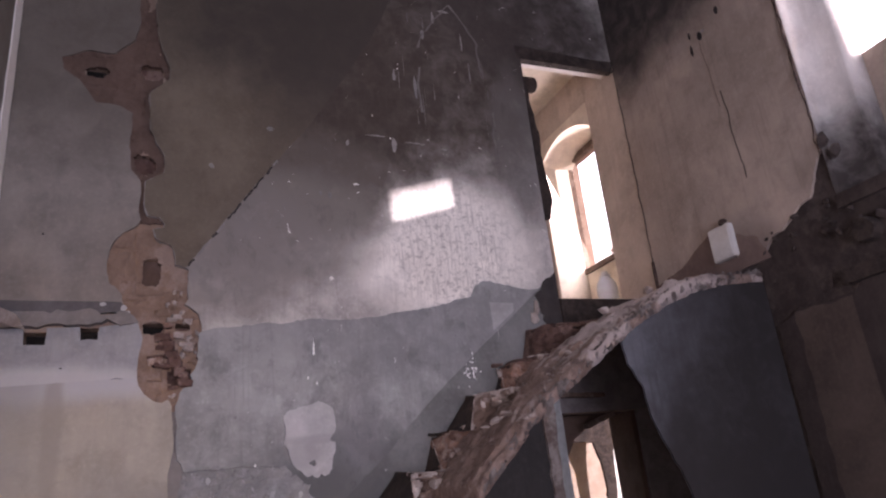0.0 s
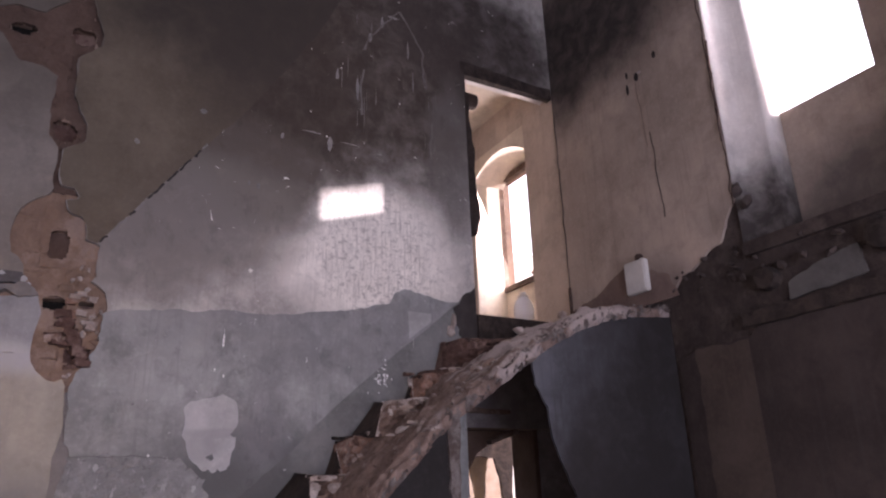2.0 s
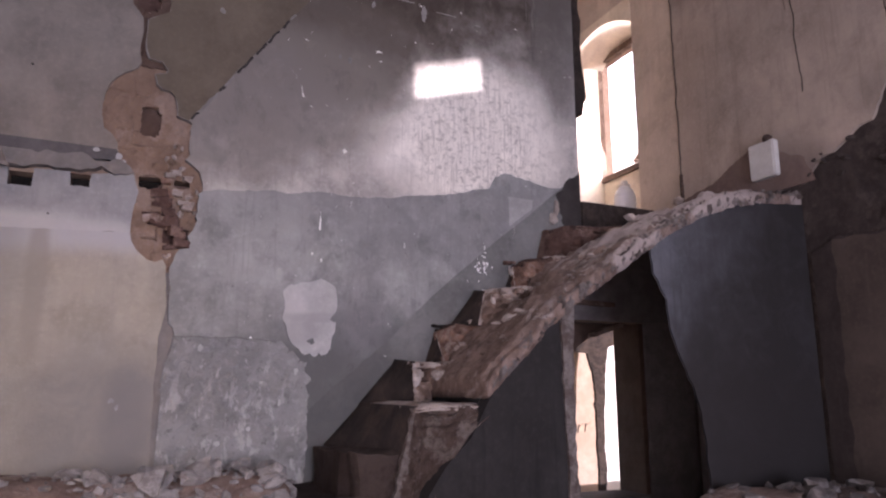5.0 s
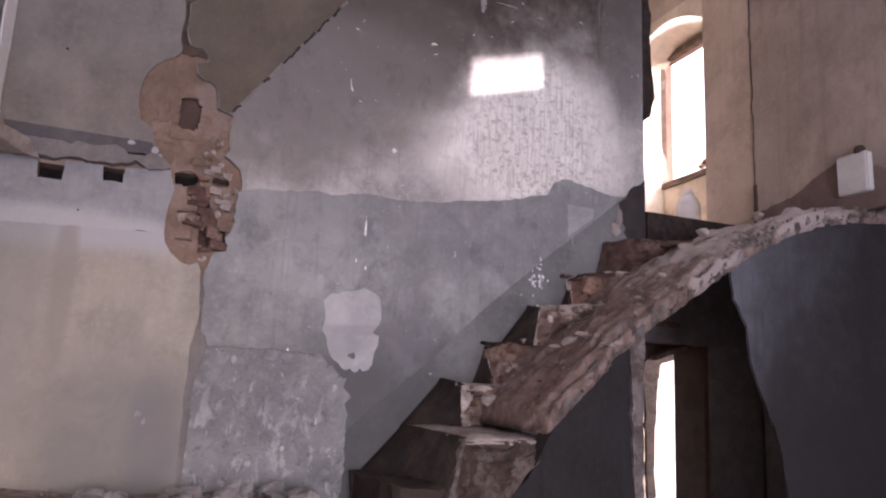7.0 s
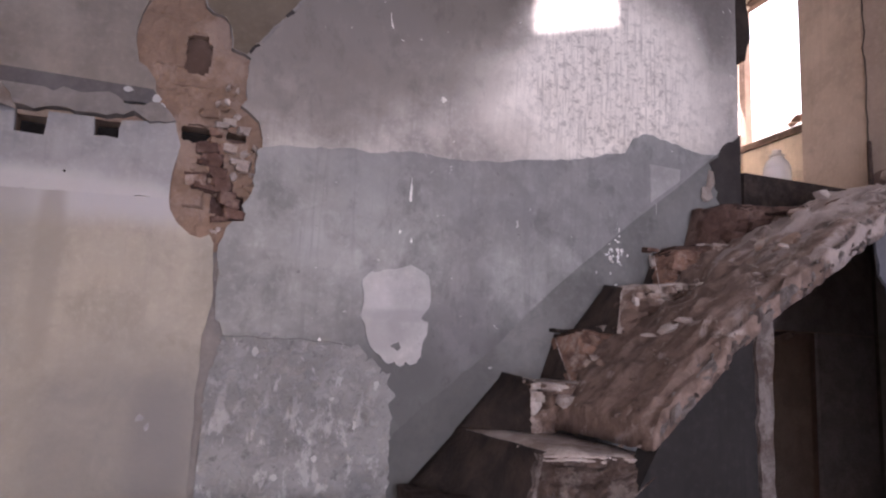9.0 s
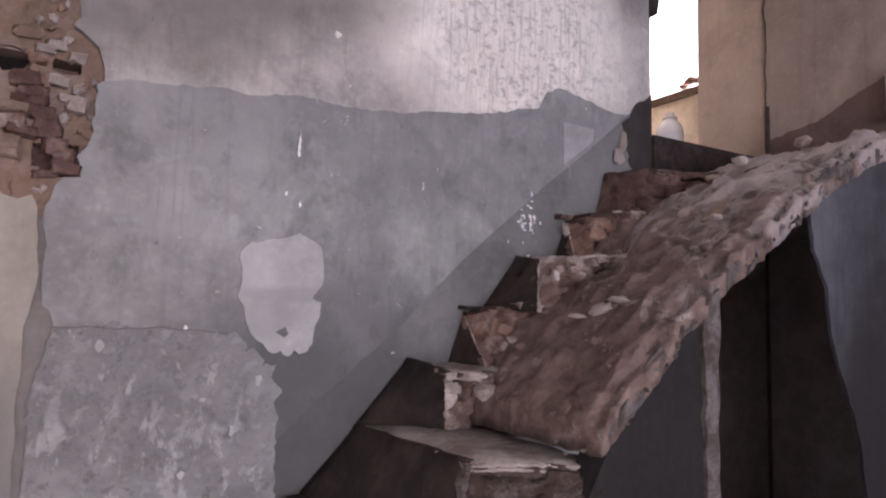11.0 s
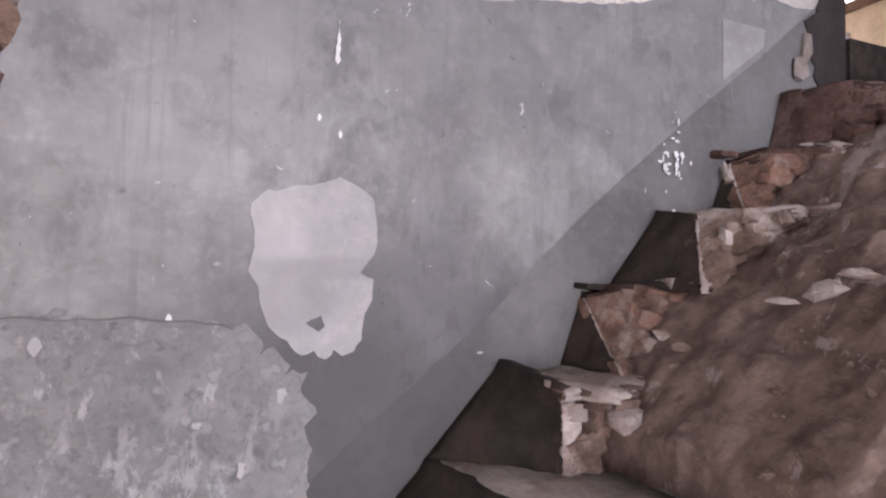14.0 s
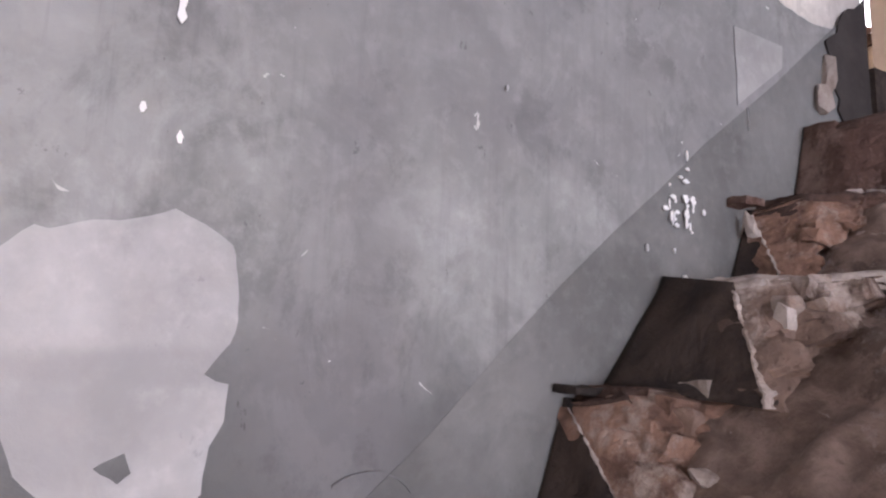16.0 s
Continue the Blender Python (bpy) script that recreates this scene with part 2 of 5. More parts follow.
MORTAR = rough_mat("lime_mortar", (0.34, 0.28, 0.245), (0.47, 0.41, 0.37), None, 18, 0.8)
EARTH = rough_mat("brown_rubble_earth", (0.18, 0.125, 0.103), (0.295, 0.222, 0.19), (0.46, 0.395, 0.365), 7, 1.0)
def packed_earth(name):
    """Packed brown earth with worn screed showing grey in drawn-out patches, more of it on the upper flight."""
    n = Nodes(name)
    big, mid, fine = n.noise(3.2, 7, 0.66, n.scaled(0.8, 1.3, 1.0), 0.6), n.noise(13, 7, 0.7, None, 0.3), n.noise(60, 5, 0.7)
    up = n.step(n.axes()[0], 0.45, 1.6, -0.13, 0.12)
    col = n.mix(n.step(mid, 0.36, 0.64), (0.165, 0.116, 0.095), (0.30, 0.22, 0.185))
    col = n.mix(n.math("MULTIPLY", n.step(n.math("ADD", big, up), 0.49, 0.56), 0.8), col, (0.43, 0.37, 0.35))
    col = n.mix(n.math("MULTIPLY", n.step(n.noise(7, 7, 0.7, n.scaled(1, 1, 1, (4, 1, 8)), 0.8), 0.58, 0.63), 0.7), col, (0.5, 0.435, 0.41))
    col = n.mix(n.math("MULTIPLY", n.step(n.noise(5, 6, 0.7, n.scaled(1, 1, 1, (1, 9, 2)), 0.5), 0.55, 0.62), 0.75), col, (0.105, 0.074, 0.062))
    col = n.mix(n.math("MULTIPLY", fine, 0.3), col, (0.09, 0.066, 0.055))
    return n.finish(col, 0.95, n.math("ADD", mid, n.math("MULTIPLY", fine, 0.35)), 0.6, 0.02)


SLOPE = packed_earth("packed_slope_earth")
STEP = rough_mat("worn_stair_stone", (0.20, 0.13, 0.10), (0.33, 0.235, 0.19), (0.46, 0.385, 0.34), 8, 0.8)
TREAD = rough_mat("pale_mortar_tread", (0.414, 0.345, 0.3105), (0.644, 0.5692, 0.5232), (0.3105, 0.2415, 0.207), 10, 0.7)
BRICK_STEP = rough_mat("crumbling_brick", (0.145, 0.086, 0.066), (0.37, 0.225, 0.165), (0.47, 0.385, 0.335), 8, 0.9)
STEP_LOW = rough_mat("dark_step_stone", (0.0279, 0.0186, 0.01612), (0.0527, 0.03596, 0.031), (0.0806, 0.0589, 0.0496), 7, 0.7)
RIM = rough_mat("rim_mortar", (0.136, 0.1104, 0.0992), (0.272, 0.2416, 0.228), (0.104, 0.0784, 0.068), 17, 0.9, vary=0.45)
STEP_DARK = rough_mat("dark_riser", (0.0308, 0.0252, 0.0238), (0.07, 0.0504, 0.042), None, 7, 0.6)
TIMBER_TREAD = rough_mat("dark_tread_timber", (0.0546, 0.0338, 0.0273), (0.1105, 0.0676, 0.0546), (0.169, 0.104, 0.0832), 11, 0.6)
STEP_RED = rough_mat("dark_red_masonry", (0.09, 0.0504, 0.0408), (0.162, 0.0984, 0.0792), (0.252, 0.174, 0.144), 9, 0.8)
FLANK = rough_mat("broken_flank_masonry", (0.0825, 0.05625, 0.0465), (0.15, 0.111, 0.0945), (0.255, 0.2137, 0.1913), 12, 1.0)
TORN = rough_mat("torn_masonry", (0.102, 0.0696, 0.0564), (0.288, 0.2016, 0.162), (0.528, 0.444, 0.396), 5.5, 1.0)
SPLASH = plaster("white_paint_splash", (0.74, 0.73, 0.72), (0.82, 0.81, 0.8), None, None, mottled=0.1)
STONE = rough_mat("loose_stone", (0.25, 0.232, 0.226), (0.40, 0.376, 0.366), (0.18, 0.16, 0.152), 11, 0.7, vary=0.6)
WOOD = rough_mat("weathered_timber", (0.09, 0.06, 0.045), (0.17, 0.115, 0.085), (0.24, 0.18, 0.145), 12, 0.5)
# near-black that paints the shade deep in the sockets
SOCKET_BLACK = rough_mat("socket_black", (0.012, 0.010, 0.009), (0.022, 0.018, 0.016), None, 20, 0.6)
WOOD_DARK = rough_mat("charred_timber", (0.03, 0.024, 0.0216), (0.072, 0.054, 0.0456), None, 12, 0.6)
# shade under the stair put into the tone, lifted for lens veil
BLACK = rough_mat("under_stair_masonry", (0.1924, 0.1671, 0.162), (0.2734, 0.243, 0.2329), None, 8, 0.6)
CONCRETE = rough_mat("unseen_ceiling", (0.05, 0.043, 0.04), (0.085, 0.075, 0.07), None, 4, 0.4)
OUTSIDE = rough_mat("sunlit_yard_wall", (0.40, 0.305, 0.235), (0.50, 0.395, 0.315), None, 5, 0.3)
OUTDOOR_WHITE = rough_mat("outdoor_white", (0.72, 0.70, 0.66), (0.8, 0.79, 0.76), None, 3, 0.2)
INK = rough_mat("faded_spray_paint", (0.20, 0.15, 0.12), (0.26, 0.2, 0.16), None, 20, 0.1)
BOX = rough_mat("white_plastic_box", (0.60, 0.58, 0.55), (0.68, 0.66, 0.63), None, 5, 0.1, 0.5, 0.05)
IRON = rough_mat("rusty_iron", (0.05, 0.035, 0.03), (0.10, 0.065, 0.05), None, 30, 0.3)

SEAM = plaster("dull_seam_plaster", (0.175, 0.16, 0.15), (0.24, 0.222, 0.21))
PATCH_GREY = plaster("dull_cement_patch", (0.085, 0.08, 0.077), (0.125, 0.118, 0.113))
PALE_GREY = plaster("pale_grey_mark", (0.295, 0.29, 0.287), (0.36, 0.355, 0.35))
FADED = plaster("faded_lime_mark", (0.16, 0.15, 0.145), (0.26, 0.245, 0.235))
RUN = plaster("pale_run", (0.12, 0.108, 0.1), (0.18, 0.165, 0.153))
DARK_COAT = plaster("dark_coat", (0.03, 0.026, 0.025), (0.055, 0.048, 0.046))
SCAR = plaster("dark_skirting_paint", (0.09, 0.085, 0.085), (0.14, 0.13, 0.13))
DADO_EAST = plaster("reddish_dado", (0.15, 0.105, 0.09), (0.2, 0.145, 0.125), axis=1)
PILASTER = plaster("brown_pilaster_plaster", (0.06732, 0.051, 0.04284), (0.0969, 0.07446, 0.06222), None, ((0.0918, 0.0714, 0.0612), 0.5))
CREAM_WALL = plaster("cream_brown_plaster", (0.46, 0.375, 0.305), (0.54, 0.45, 0.37), None, ((0.36, 0.29, 0.24), 0.3), axis=1)
CREAM_DIRTY = plaster("dirty_cream_plaster", (0.22, 0.17, 0.14), (0.30, 0.235, 0.19))
MASONRY_DARK = rough_mat("dark_rubble", (0.044, 0.0336, 0.0304), (0.076, 0.0592, 0.0528), (0.1, 0.08, 0.072), 9)
SCAR_CLAY = rough_mat("scar_clay", (0.23, 0.155, 0.112), (0.29, 0.202, 0.15), (0.33, 0.248, 0.2), 7, 0.7, vary=0.12)
SCAR_DARK = rough_mat("dark_scar_clay", (0.11, 0.072, 0.056), (0.15, 0.102, 0.08), None, 7, 0.5, vary=0.15)
# the dark spot paints the reveal's soft fade into shade at its foot
JAMB = plaster("limewashed_jamb", (0.62, 0.58, 0.54), (0.72, 0.68, 0.64), None, ((0.5, 0.46, 0.42), 0.3), [(2.5, 2.75, 2.0, 0.66, (0.05, 0.042, 0.04), 0.95)], mottled=0.3)
STONE_GREY = rough_mat("grey_stone", (0.12, 0.105, 0.1), (0.21, 0.185, 0.175), (0.09, 0.075, 0.07), 11, 0.7, vary=0.6)


# ---- mesh helpers ----
def obj(name, bm, material, parent=None, label="", category="", kind="", group="", smooth=False):
    me = bpy.data.meshes.new(name)
    bmesh.ops.recalc_face_normals(bm, faces=bm.faces[:])
    bm.to_mesh(me)
    bm.free()
    if smooth:
        me.polygons.foreach_set("use_smooth", [True] * len(me.polygons))
    me.materials.append(material)
    ob = new(name, me)
    if parent:
        ob.parent = parent
    return tagged(ob, label, category, group, kind)


def part(name, bm, material, parent, label="", smooth=False):
    return obj(name, bm, material, parent, label, smooth=smooth)


def box_bm(x0, x1, y0, y1, z0, z1, bm=None):
    bm = bm or bmesh.new()
    v = [bm.verts.new((x, y, z)) for x in (x0, x1) for y in (y0, y1) for z in (z0, z1)]
    for f in ((0, 1, 3, 2), (4, 6, 7, 5), (0, 4, 5, 1), (2, 3, 7, 6), (0, 2, 6, 4), (1, 5, 7, 3)):
        bm.faces.new([v[i] for i in f])
    return bm


def jagged(points, amp=0.012, every=0.035, seed=0, closed=True):
    """A line through the points in 2D, roughened as broken plaster breaks. A point with a third value of 0 starts a straight run."""
    out, n = [], len(points)
    for i in range(n if closed else n - 1):
        p, q = points[i], points[(i + 1) % n]
        a, b = Vector(p[:2]), Vector(q[:2])
        rough = len(p) < 3
        k = max(1, int((b - a).length / every)) if rough else 1
        side = Vector((-(b - a).y, (b - a).x)).normalized() if (b - a).length else Vector((0, 0))
        for j in range(k):
            w = a.lerp(b, j / k)
            if rough and j:
                w = w + side * amp * (noise.noise((w.x * 9, w.y * 9, seed)) * 1.6 + noise.noise((w.x * 31, w.y * 31, seed + 5)))
            out.append(w)
    if not closed:
        out.append(Vector(points[-1][:2]))
    return out


def sheet(points, place, thick, bm=None):
    """A flat piece with the outline points (u, v), set into the world by place(u, v, depth)."""
    bm = bm or bmesh.new()
    front = [bm.verts.new(place(p[0], p[1], 0.0)) for p in points]
    back = [bm.verts.new(place(p[0], p[1], thick)) for p in points]
    f = bm.faces.new(front)
    f.normal_update()
    for i in range(len(points)):
        j = (i + 1) % len(points)
        bm.faces.new((front[i], front[j], back[j], back[i]))
    bmesh.ops.triangulate(bm, faces=[f])
    return bm


def north(y):
    return lambda u, v, d: (u, y + d, v)


def east(x):
    return lambda u, v, d: (x + d, u, v)


def wall_bm(us, vs, solid, place, thick):
    """A wall cut on the grid us, vs; solid(i, j) says which cells stand."""
    bm = bmesh.new()
    verts = {}

    def vert(i, j, k):
        if (i, j, k) not in verts:
            verts[i, j, k] = bm.verts.new(place(us[i], vs[j], thick * k))
        return verts[i, j, k]

    nu, nv = len(us) - 1, len(vs) - 1
    here = lambda i, j: 0 <= i < nu and 0 <= j < nv and solid(i, j)
    for i in range(nu):
        for j in range(nv):
            if not here(i, j):
                continue
            for k in (0, 1):
                bm.faces.new([vert(i, j, k), vert(i + 1, j, k), vert(i + 1, j + 1, k), vert(i, j + 1, k)])
            for di, dj, a, b in ((-1, 0, (i, j), (i, j + 1)), (1, 0, (i + 1, j), (i + 1, j + 1)), (0, -1, (i, j), (i + 1, j)), (0, 1, (i, j + 1), (i + 1, j + 1))):
                if not here(i + di, j + dj):
                    bm.faces.new([vert(*a, 0), vert(*b, 0), vert(*b, 1), vert(*a, 1)])
    return bm


def holed_wall(name, u0, u1, v0, v1, holes, place, thick, material, label):
    us = sorted({u0, u1, *(h[0] for h in holes), *(h[1] for h in holes)})
    vs = sorted({v0, v1, *(h[2] for h in holes), *(h[3] for h in holes)})
    mid = lambda s, i: (s[i] + s[i + 1]) / 2
    solid = lambda i, j: not any(h[0] < mid(us, i) < h[1] and h[2] < mid(vs, j) < h[3] for h in holes)
    return obj(name, wall_bm(us, vs, solid, place, thick), material, None, label, "wall", "structure")


def shaken(bm, amp, freq=6.0, seed=0.0):
    for v in bm.verts:
        v.co += noise.noise_vector(v.co * freq + Vector((seed, seed * 2, 0))) * amp
    return bm


def stone_bm(size, seed, bm=None, at=(0, 0, 0), flat=0.7):
    """One broken stone: a cut, squashed lump."""
    rnd = random.Random(seed)
    tmp = bmesh.new()
    bmesh.ops.create_icosphere(tmp, subdivisions=1, radius=1.0)
    turn = Euler([rnd.uniform(0, 6.28) for _ in range(3)]).to_matrix()
    s = Vector((size * rnd.uniform(0.7, 1.3), size * rnd.uniform(0.6, 1.0), size * rnd.uniform(0.4, 0.8)))
    cuts = [Vector((rnd.uniform(-1, 1), rnd.uniform(-1, 1), rnd.uniform(-1, 1))).normalized() for _ in range(7)]
    co = []
    for v in tmp.verts:
        p = v.co.copy()
        for c in cuts:
            over = p.dot(c) - 0.5
            if over > 0:
                p -= c * over
        p = Vector((p.x * s.x, p.y * s.y, p.z * s.z))
        p = turn @ p
        co.append(Vector((p.x, p.y, p.z * flat)) + Vector(at))
    bm = bm or bmesh.new()
    vs = [bm.verts.new(c) for c in co]
    for f in tmp.faces:
        bm.faces.new([vs[v.index] for v in f.verts])
    tmp.free()
    return bm


def broken_brick(w, d, h, seed, at):
    """A broken brick: a block with knocked corners, lying a little askew."""
    r = random.Random(seed)
    bm = box_bm(-w / 2, w / 2, -d / 2, d / 2, -h / 2, h / 2)
    bmesh.ops.bevel(bm, geom=bm.edges[:], offset=h * 0.12, segments=1, affect="EDGES")
    for v in bm.verts:
        v.co += Vector((r.uniform(-1, 1) * w * 0.09, r.uniform(-1, 1) * d * 0.12, r.uniform(-1, 1) * h * 0.13))
    bm.transform(Matrix.Translation(at) @ Euler((r.uniform(-0.25, 0.25), r.uniform(-0.22, 0.22), r.uniform(-0.3, 0.3))).to_matrix().to_4x4())
    return bm


def thing(name, at, label, category, group=""):
    ob = new(name)
    ob.location = at
    return tagged(ob, label, category, group)


XE, XL, YB = 2.395, -1.97, 7.0

# ---- the large structure ----
# ground of trodden rubble that climbs towards the stair
def ground_z(x, y):
    rise = min(max((y - 3.3) / 2.4, 0.0), 1.0)
    z = 0.68 * rise * rise * (3 - 2 * rise)
    if y > 4.3 and x > 0.5 and y < 6.0:
        z += 0.25 * min((x - 0.5) / 1.0, 1.0) * min((y - 4.3) / 0.9, 1.0)
    if y > 6.0 and x < -0.25 and y < 7.1:
        z += 0.345 * min((y - 6.0) / 0.6, 1.0) * min((-0.25 - x) / 0.25, 1.0)
    if y > 7.32:
        z = 0.3
    return z + 0.035 * noise.noise((x * 2.2, y * 2.2, 0)) + 0.02 * noise.noise((x * 9, y * 9, 3))


bm = bmesh.new()
xs = sorted({*np.arange(-2.2, 2.95, 0.06).round(3).tolist(), -3000, -400, -60, -12, -5, 3.3, 4, 6, 12, 60, 400, 3000})
ys = sorted({*np.arange(-1.6, 7.5, 0.06).round(3).tolist(), -3000, -400, -60, -12, -4, 8, 9, 10, 14, 60, 400, 3000})
grid = [[bm.verts.new((x, y, ground_z(x, y))) for y in ys] for x in xs]
for i in range(len(xs) - 1):
    for j in range(len(ys) - 1):
        bm.faces.new((grid[i][j], grid[i + 1][j], grid[i + 1][j + 1], grid[i][j + 1]))
obj("ground", bm, EARTH, None, "ground of trodden brown earth and rubble", "ground", "structure", smooth=True)

DOOR_UP = (1.5, XE, 2.65, 4.74)
DOOR_LOW = (1.38, 1.99, 0.2, 1.86)
SOCKETS = [(-1.79, -1.68, 2.375, 2.455), (-1.525, -1.43, 2.40, 2.475), (-1.225, -1.10, 2.43, 2.50), (-1.045, -0.965, 2.45, 2.495),
           (-1.235, -1.13, 2.715, 2.885), (-1.085, -0.95, 2.14, 2.24), (-1.60, -1.47, 4.05, 4.13), (-1.29, -1.16, 4.09, 4.19), (-1.31, -1.18, 3.42, 3.55)]
holed_wall("wall_north", XL - 0.4, XE + 0.4, -0.2, 6.2, [DOOR_UP[:1] + (XE + 0.4,) + DOOR_UP[2:], DOOR_LOW, *SOCKETS], north(YB + 0.035), 0.13, MASONRY, "rubble masonry wall with exposed brick and joist sockets")
holed_wall("wall_north_backing", XL - 0.4, XE + 0.4, -0.2, 6.2, [DOOR_UP[:1] + (XE + 0.4, 2.65, 4.985), DOOR_LOW], north(YB + 0.165), 0.13, MASONRY_DARK, "dark core of the masonry wall")

W1 = (4.15, 5.39, 2.80, 5.25)
SLOT = (0.9, 3.25, 3.80, 4.25)
W0 = (7.45, 8.35, 2.80, 4.60)
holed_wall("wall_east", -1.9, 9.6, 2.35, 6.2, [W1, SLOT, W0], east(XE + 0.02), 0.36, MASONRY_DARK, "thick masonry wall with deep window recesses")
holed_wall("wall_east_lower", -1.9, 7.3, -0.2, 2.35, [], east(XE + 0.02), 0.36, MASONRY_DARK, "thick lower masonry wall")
holed_wall("wall_east_outer", -1.9, 9.6, 2.35, 6.2, [(4.585, 5.27, 3.69, 5.0), (0.9, 2.27, 3.93, 4.185), (7.55, 8.40, 3.35, 4.53)], east(XE + 0.38), 0.12, MASONRY, "outer leaf of the masonry wall with window openings")
# the strong light on the west wall is put into its white colour
holed_wall("wall_west", -1.9, 7.0, -0.2, 6.2, [], lambda u, v, d: (XL - d, u, v), 0.4, BRIGHT_WHITE, "side wall coloured white for the strong light on it")
# the south doorway is unseen, added to let fill light in
holed_wall("wall_south", XL - 0.4, XE + 0.4, -0.2, 6.2, [(-1.7, 1.5, 0.2, 3.2)], lambda u, v, d: (u, -1.5 - d, v), 0.4, LEFT_UP, "plastered wall out of view, with a doorway added for fill light")
# the ceiling is out of view, added to close off the sky
obj("ceiling", box_bm(XL - 0.4, XE + 0.5, -1.9, 9.8, 6.2, 6.4), CONCRETE, None, "dark ceiling out of view, added to close the room", "ceiling", "structure")

# plaster coats on the north wall
S = lambda pts, **k: jagged(pts, **k)
scar_left = [(-1.30, 5.2), (-1.315, 4.66), (-1.305, 4.49), (-1.33, 4.355), (-1.44, 4.23), (-1.58, 4.235), (-1.733, 4.16), (-1.72, 4.08), (-1.63, 4.015), (-1.53, 3.87), (-1.42, 3.865), (-1.325, 3.82), (-1.332, 3.62), (-1.317, 3.435),
             (-1.262, 3.365), (-1.262, 3.16), (-1.25, 3.114), (-1.284, 3.062), (-1.328, 3.035), (-1.363, 3.003), (-1.388, 2.968), (-1.403, 2.925), (-1.413, 2.865), (-1.413, 2.80), (-1.396, 2.722), (-1.363, 2.702), (-1.328, 2.655), (-1.319, 2.563)]
obj("plaster_upper_left", sheet(S([(XL, 5.2, 0), (XL, 6.2, 0), (-1.30, 6.2), *scar_left, (XL, 2.56, 0)], amp=0.006, every=0.03, seed=1), north(YB), 0.035), LEFT_UP, None, "grey upper wall plaster with a broken edge", "wall plaster", "structure")
obj("plaster_band_left", sheet(S([(XL, 2.47, 0), (-1.79, 2.47, 0), (-1.785, 2.38), (-1.685, 2.378), (-1.68, 2.47, 0), (-1.525, 2.475, 0), (-1.52, 2.402), (-1.435, 2.402), (-1.43, 2.475, 0), (-1.24, 2.50), (-1.211, 2.41), (-1.223, 2.341), (-1.233, 2.25), (-1.232, 2.19), (XL, 2.16, 0)], amp=0.006, seed=2), north(YB + 0.004), 0.031), LEFT_BAND, None, "pale limewash band under the removed floor", "wall plaster", "structure")
obj("corner_seam", sheet([(-1.08, 0.2), (-0.97, 0.2), (-0.97, 2.0), (-1.08, 2.0)], north(YB + 0.013), 0.02), SEAM, None, "dull grey-brown seam where a partition stood", "wall plaster", "structure")
obj("plaster_lower_left", sheet(S([(XL, 2.16, 0), (-1.232, 2.19), (-1.224, 2.15), (-1.21, 2.125), (-1.194, 2.10), (-1.141, 2.057), (-1.104, 2.048), (-1.07, 2.065), (-1.052, 2.03), (-1.044, 1.94), (-1.038, 1.79), (-1.052, 1.71), (-1.06, 1.6), (-1.062, 1.3), (-1.05, 0.9, 0), (-1.05, 0.2, 0), (XL, 0.2, 0)], amp=0.007, seed=3), north(YB), 0.035), YELLOW, None, "ochre limewashed lower wall plaster", "wall plaster", "structure")
scar_right = [(-0.985, 1.30), (-0.985, 1.60), (-0.99, 1.70), (-1.02, 1.74), (-1.026, 1.94), (-1.034, 2.03), (-1.02, 2.058), (-1.012, 2.097), (-0.991, 2.126), (-0.953, 2.13), (-0.945, 2.157), (-0.961, 2.194), (-0.939, 2.223), (-0.92, 2.279), (-0.923, 2.358), (-0.923, 2.426),
              (-0.903, 2.483), (-0.923, 2.548), (-0.951, 2.571), (-0.998, 2.604), (-0.978, 2.635), (-0.985, 2.675), (-0.982, 2.745), (-0.979, 2.812), (-1.003, 2.826), (-1.057, 2.842), (-1.059, 2.884), (-1.068, 2.924), (-1.097, 2.972), (-1.143, 2.98), (-1.169, 3.002),
              (-1.183, 3.056), (-1.13, 3.07), (-1.122, 3.09), (-1.153, 3.134), (-1.217, 3.14), (-1.238, 3.2), (-1.24, 3.36), (-1.227, 3.37), (-1.135, 3.432), (-1.139, 3.546), (-1.225, 3.713), (-1.235, 3.972), (-1.123, 4.09), (-1.125, 4.176), (-1.2, 4.4), (-1.22, 4.62), (-1.2, 5.2)]
wave = [(-0.905, 2.44), (-0.79, 2.466), (-0.69, 2.468), (-0.60, 2.482), (-0.53, 2.492), (-0.44, 2.484), (-0.36, 2.505), (-0.26, 2.515), (-0.12, 2.508), (0.06, 2.52), (0.2, 2.535), (0.32, 2.56), (0.45, 2.582), (0.60, 2.613), (0.72, 2.645), (0.805, 2.662), (0.83, 2.70), (0.853, 2.745), (0.9, 2.77), (0.945, 2.775), (1.055, 2.758), (1.15, 2.735), (1.25, 2.72), (1.38, 2.735), (1.5, 2.82)]
up = [*[p for p in scar_right if p[1] > 2.43], (-1.2, 6.2, 0), (XE, 6.2, 0), (XE, 4.74, 0), (1.5, 4.74, 0), (1.5, 2.6, 0), (-0.9, 2.40, 0)]
obj("plaster_upper_right", sheet(S(up, amp=0.007, every=0.025, seed=4), north(YB), 0.035), SOOTED, None, "sooty scorched upper wall plaster with vertical streaks and a painted pale glow", "wall plaster", "structure")
low = [(-0.985, 0.2, 0), *[p for p in scar_right if p[1] < 2.45], *wave[:-1], (1.5, 2.80, 0), (1.5, 2.48, 0), (1.38, 2.2, 0), (1.38, 0.2, 0)]
obj("plaster_lower_right", sheet(S(low, amp=0.009, every=0.022, seed=5), north(YB - 0.006), 0.041), GREY, None, "grey cement render with a wavy upper edge", "wall plaster", "structure")
